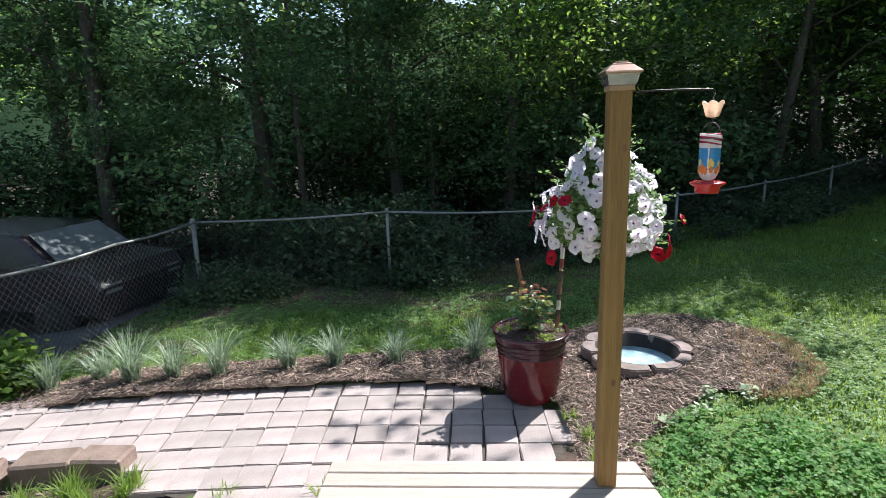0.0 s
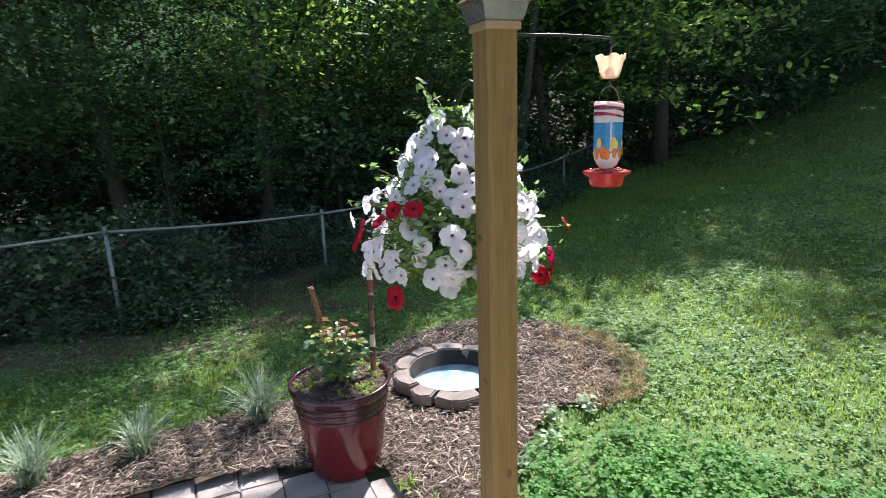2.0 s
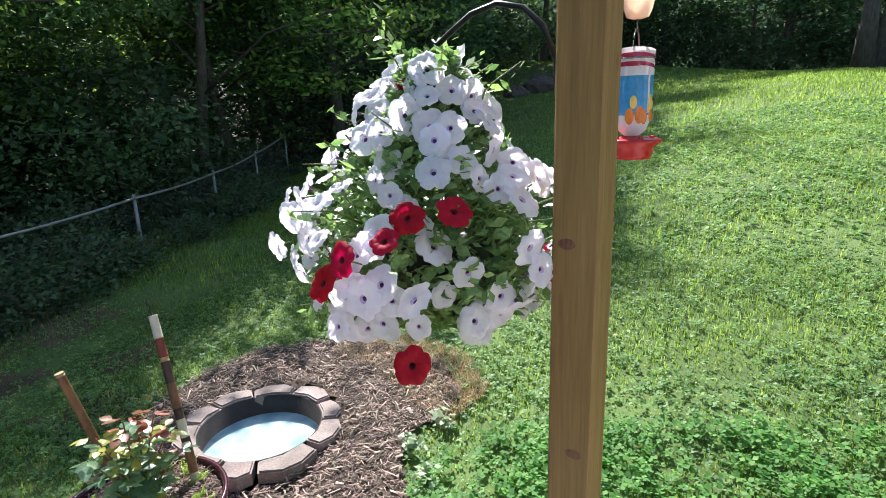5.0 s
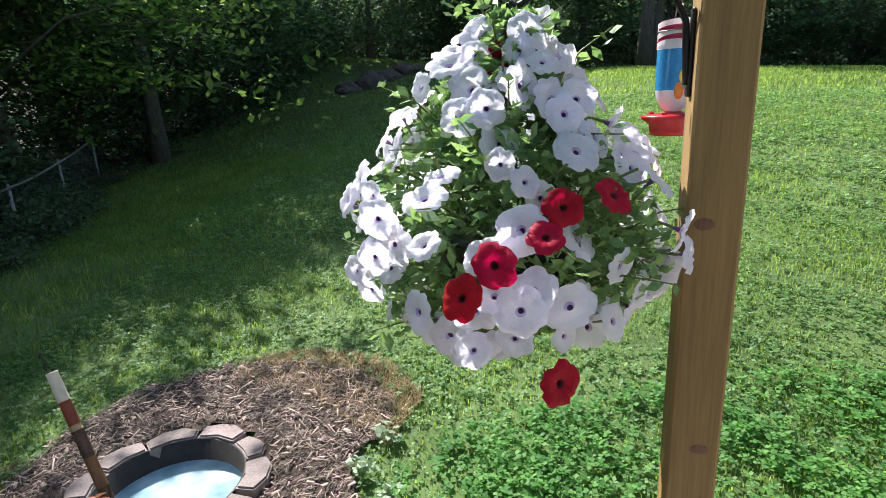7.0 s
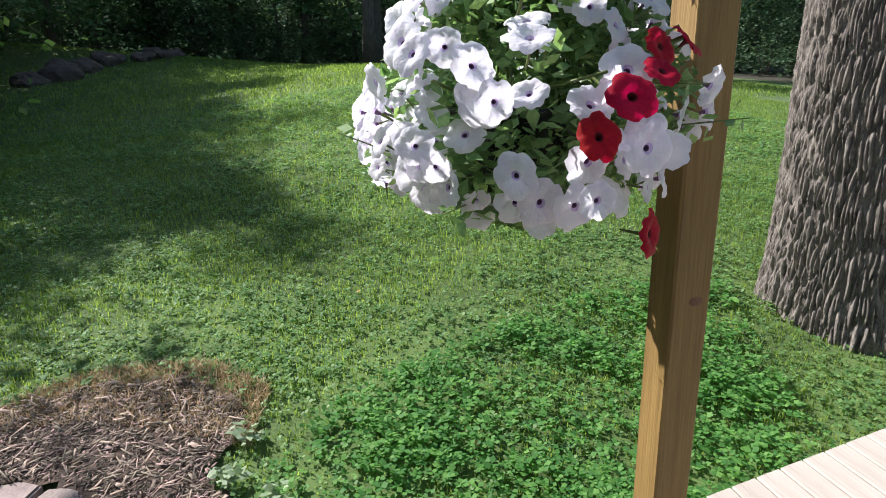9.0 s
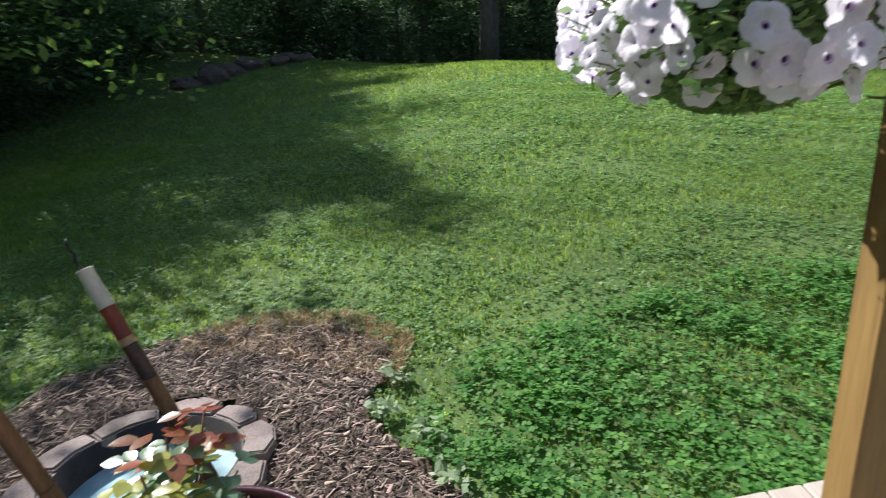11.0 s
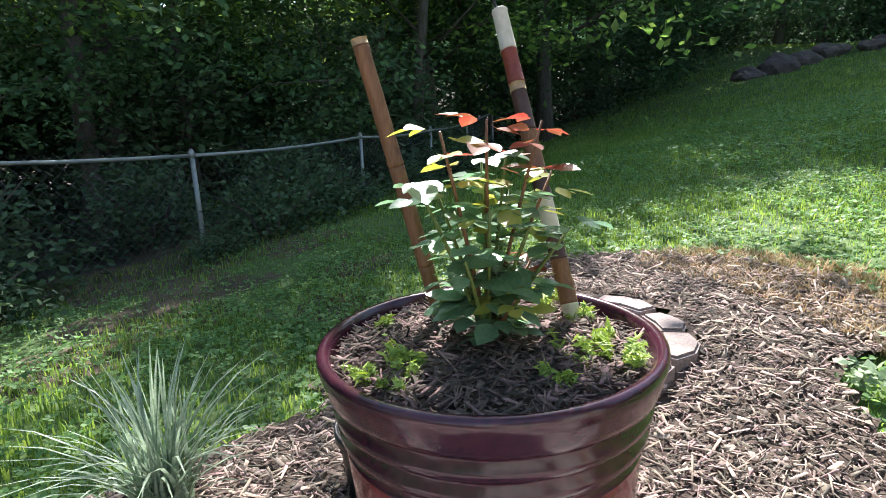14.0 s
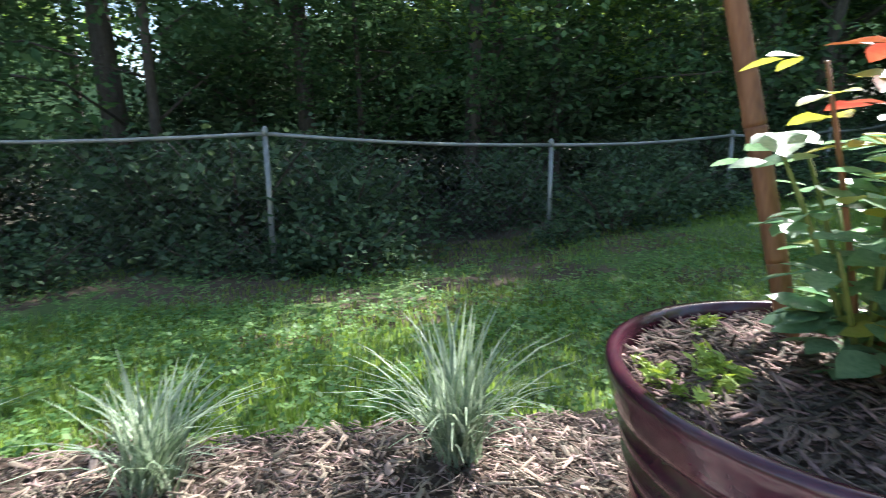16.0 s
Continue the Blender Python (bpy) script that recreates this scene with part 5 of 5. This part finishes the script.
# ---- great tree by the deck ----
TX, TY, TR = 2.50, 0.60, 0.475
oak = empty("oak_tree", Matrix.Translation((TX, TY, float(gz(TX, TY)) - 0.15)), "massive old tree with deeply ridged grey bark", "tree")
bm = bmesh.new()
seg, heights = 640, [2.7 * k / 120 for k in range(121)] + [2.9, 3.3, 4.0, 5.0]
rings = []
for z in heights:
    flare = 1 + 0.2 * math.exp(-z / 0.25) + 0.05 * math.exp(-z / 1.2) - 0.012 * z
    ring = []
    for i in range(seg):
        a = 6.2832 * i / seg
        lobes = 1 + 0.05 * math.exp(-z / 0.5) * math.cos(5 * a + 0.6)
        c, s = math.cos(a), math.sin(a)
        sway = 0.55 * noise.noise(Vector((c * 4, s * 4, z * 5)))
        near = noise.voronoi(Vector((c * 25 + sway, s * 25 + sway, z * 4.6)))[0]
        crack = 1 - min(1, (near[1] - near[0]) / 0.42)
        rough = noise.noise(Vector((c * 34, s * 34, z * 26)))
        r = TR * flare * lobes * (1 - 0.062 * crack ** 1.3 - 0.018 * rough)
        ring.append(bm.verts.new((r * c, r * s, z)))
    rings.append(ring)
for a, b in zip(rings, rings[1:]):
    for i in range(seg):
        bm.faces.new((a[i], a[(i + 1) % seg], b[(i + 1) % seg], b[i]))
part("trunk", bm, M_BIGBARK, oak, smooth=True)
# limbs and a crown high above the yard
crown_rng = np.random.default_rng(61)
bm = bmesh.new()
add_tube(bm, [(0, 0, 4.9), (0.1, 0, 7.0), (0.0, 0.1, 9.5)], [TR * 0.93, TR * 0.8, TR * 0.5], 20)
tips = []
for k in range(9):
    a = 2.4 * k
    foot = Vector((0.05, 0.05, 7.2 + 0.28 * k))
    end = foot + Vector((3.0 * math.cos(a), 3.0 * math.sin(a), 2.2 + 0.25 * k))
    add_tube(bm, [foot, (foot + end) / 2 + Vector((0, 0, 0.4)), end], [0.2, 0.13, 0.03], 8)
    tips += [foot.lerp(end, s) for s in (0.55, 0.8, 1.0, 1.15)]
part("limb", bm, M_BIGBARK, oak, smooth=True)
pts = np.concatenate([np.array(p) + crown_rng.normal(0, 0.55, (260, 3)) for p in tips])
v, f = leaf_quads(pts, 0.2, crown_rng, 0.4, 0.6, 0.2)
from_arrays("crown", v, f, M_LEAF, oak)

# ---- neighbour's car beyond the west fence ----
def car(m):
    thing = empty("parked_car", m, "dark parked car in the shade beyond the fence", "car")
    side = [(-2.1, 0.45), (-2.15, 0.8), (-2.0, 1.0), (-1.35, 1.08), (-0.75, 1.5), (0.9, 1.55), (1.75, 1.12), (2.1, 1.0), (2.15, 0.5)]
    bm = bmesh.new()
    rows = []
    for y, inset in ((-0.86, 0.0), (-0.8, 0.03), (0.8, 0.03), (0.86, 0.0)):
        rows.append([bm.verts.new((px, y * (0.86 if pz > 1.2 else 1.0), pz + (inset if pz > 0.6 else -inset))) for px, pz in side])
    for a, b in zip(rows, rows[1:]):
        for i in range(len(side)):
            j = (i + 1) % len(side)
            bm.faces.new((a[i], a[j], b[j], b[i]))
    bm.faces.new(rows[0][::-1])
    bm.faces.new(rows[-1])
    bmesh.ops.recalc_face_normals(bm, faces=bm.faces)
    body = part("body", bm, M_CARPAINT, thing)
    for name, quad in (("windscreen", [(-1.30, -0.68, 1.13), (-1.30, 0.68, 1.13), (-0.80, 0.6, 1.50), (-0.80, -0.6, 1.50)]), ("rear_window", [(1.68, 0.66, 1.18), (1.68, -0.66, 1.18), (0.98, -0.6, 1.54), (0.98, 0.6, 1.54)])):
        bm = bmesh.new()
        f = bm.faces.new([bm.verts.new((x + (-0.03 if x < 0 else 0.03), y, z + 0.03)) for x, y, z in quad])
        got = bmesh.ops.extrude_face_region(bm, geom=[f])
        bmesh.ops.translate(bm, verts=[g for g in got["geom"] if isinstance(g, bmesh.types.BMVert)], vec=(0, 0, 0.008))
        part(name, bm, M_CARGLASS, thing)
    for sx in (-1.35, 1.3):
        for sy in (-0.83, 0.83):
            bm = bmesh.new()
            add_lathe(bm, [(0.2, -0.1), (0.31, -0.1), (0.33, -0.07), (0.33, 0.07), (0.31, 0.1), (0.2, 0.1)], 24, Matrix.Translation((sx, sy, 0.33)) @ Matrix.Rotation(radians(90), 4, "X"))
            wheel = part("tyre", bm, M_RUBBER, thing, smooth=True)
            bm = bmesh.new()
            add_lathe(bm, [(0.03, -0.08), (0.2, -0.095), (0.2, 0.095), (0.03, 0.08)], 20, Matrix.Translation((sx, sy, 0.33)) @ Matrix.Rotation(radians(90), 4, "X"), True)
            part("rim", bm, M_RUBBER, wheel, smooth=True)
    for sy in (-0.6, 0.6):
        bm = bmesh.new()
        add_box(bm, (0.05, 0.3, 0.13), Matrix.Translation((-2.12, sy, 0.8)), 0.01)
        part("headlight", bm, M_CARGLASS, thing)


car(Matrix.Translation((-6.1, 9.5, float(gz(-6.1, 9.5)))) @ Matrix.Rotation(radians(165), 4, "Z"))

# ---- house wall behind the walker ----
bm = bmesh.new()
add_box(bm, (11, 0.2, 5.0), Matrix.Translation((-2.6, -2.4, 2.3)) @ TURN)
tagged(finish("wall_south", bm, M_SIDING), "plain pale siding wall of the house", "wall", kind="structure")


# ---- paving, piece by piece ----
pavement = empty("pavement", label="curving path of tumbled pinkish-grey concrete pavers", category="pavement", kind="structure")
bm = bmesh.new()
v = [bm.verts.new((x, y, -0.024)) for x, y in PAVED]
bm.faces.new(v)
bmesh.ops.recalc_face_normals(bm, faces=bm.faces)
if list(bm.faces)[0].normal.z < 0:
    bmesh.ops.reverse_faces(bm, faces=bm.faces)
part("joint_sand", bm, M_SAND, pavement)
rng = np.random.default_rng(3)


def paver_mesh(w, l, seed):
    r = np.random.default_rng(seed)
    bm = bmesh.new()
    add_box(bm, (w, l, 0.06), Matrix())
    top = [e for e in bm.edges if all(v.co.z > 0 for v in e.verts)]
    for v in bm.verts:
        v.co.x += r.normal(0, 0.0025)
        v.co.y += r.normal(0, 0.0025)
    bmesh.ops.bevel(bm, geom=top, offset=0.006, segments=2, affect="EDGES")
    me = bpy.data.meshes.new("paver")
    bm.to_mesh(me)
    bm.free()
    me.materials.append(M_PAVER)
    return me


CELL = 0.221
WHOLE = [paver_mesh(CELL - 0.009, CELL - 0.009, i) for i in range(6)]


def path_frame(u):
    """A point of the path's baseline u metres along it, and its heading: straight by the deck, bending southward to the west."""
    x, y, step, s = 0.555, 4.60, 0.005, 0.0
    sign = 1 if u > 0 else -1
    heading = DECK_TURN
    while s < abs(u):
        heading = DECK_TURN + radians(9) * min(1.0, max(0.0, (s - 0.5) / 2.2)) * (sign < 0)
        x, y, s = x + sign * step * math.cos(heading), y + sign * step * math.sin(heading), s + step
    return x, y, heading


for col in range(-21, 6):
    bx, by, heading = path_frame((col + 0.5) * CELL)
    for row in range(-8, 5):
        w = (row + 0.27) * CELL
        x, y = bx - w * math.sin(heading), by + w * math.cos(heading)
        if not inside(np.array([x]), np.array([y]), PAVED)[0] or inside(np.array([x]), np.array([y]), DECKED)[0]:
            continue
        ob = new("paver", WHOLE[int(rng.integers(6))])
        ob.parent = pavement
        ob.matrix_world = Matrix.Translation((x + rng.normal(0, 0.0035), y + rng.normal(0, 0.0035), -0.038 + rng.normal(0, 0.0018))) @ Matrix.Rotation(heading + rng.normal(0, 0.016), 4, "Z") @ Matrix.Rotation(rng.normal(0, 0.006), 4, "X")

# edging blocks beside the shaded border
for i, (x, y, w, turn) in enumerate(((-2.62, 3.93, 0.30, 14), (-2.24, 4.03, 0.36, 4), (-1.90, 4.05, 0.32, -5))):
    bm = bmesh.new()
    add_box(bm, (w, 0.20, 0.20), Matrix(), 0.016)
    ob = finish("edging_block", bm, M_EDGE)
    ob.matrix_world = Matrix.Translation((x, y, -0.015)) @ Matrix.Rotation(radians(turn), 4, "Z")
    tagged(ob, "tan concrete edging block between path and border", "paving block", "edging blocks")
for i, (x, y, z, s) in enumerate(((2.02, 3.35, 0.05, 0.05), (1.9, 4.9, 0.06, 0.0), (3.55, 3.6, 0.21, 0.04))):
    if s:
        leaf = new("fallen_leaf", leaf_mesh("fallen_leaf", M_LITTERLEAF, s, s * 0.8))
        leaf.matrix_world = Matrix.Translation((x, y, float(gz(x, y)) + 0.055)) @ Matrix.Rotation(1.1 * i, 4, "Z") @ Matrix.Rotation(0.3, 4, "X")
        tagged(leaf, "curled orange dead leaf lying in the grass", "dead leaf")

# crumpled wrapper in the border
bm = bmesh.new()
bmesh.ops.create_icosphere(bm, subdivisions=2, radius=0.06)
for v in bm.verts:
    v.co *= 1 + 0.7 * noise.noise(v.co * 40)
    v.co.z *= 0.4
ob = finish("crumpled_wrapper", bm, M_WSTRIPE)
ob.matrix_world = Matrix.Translation((-1.62, 3.55, -0.02))
tagged(ob, "crumpled white plastic wrapper lying on the mulch", "litter")
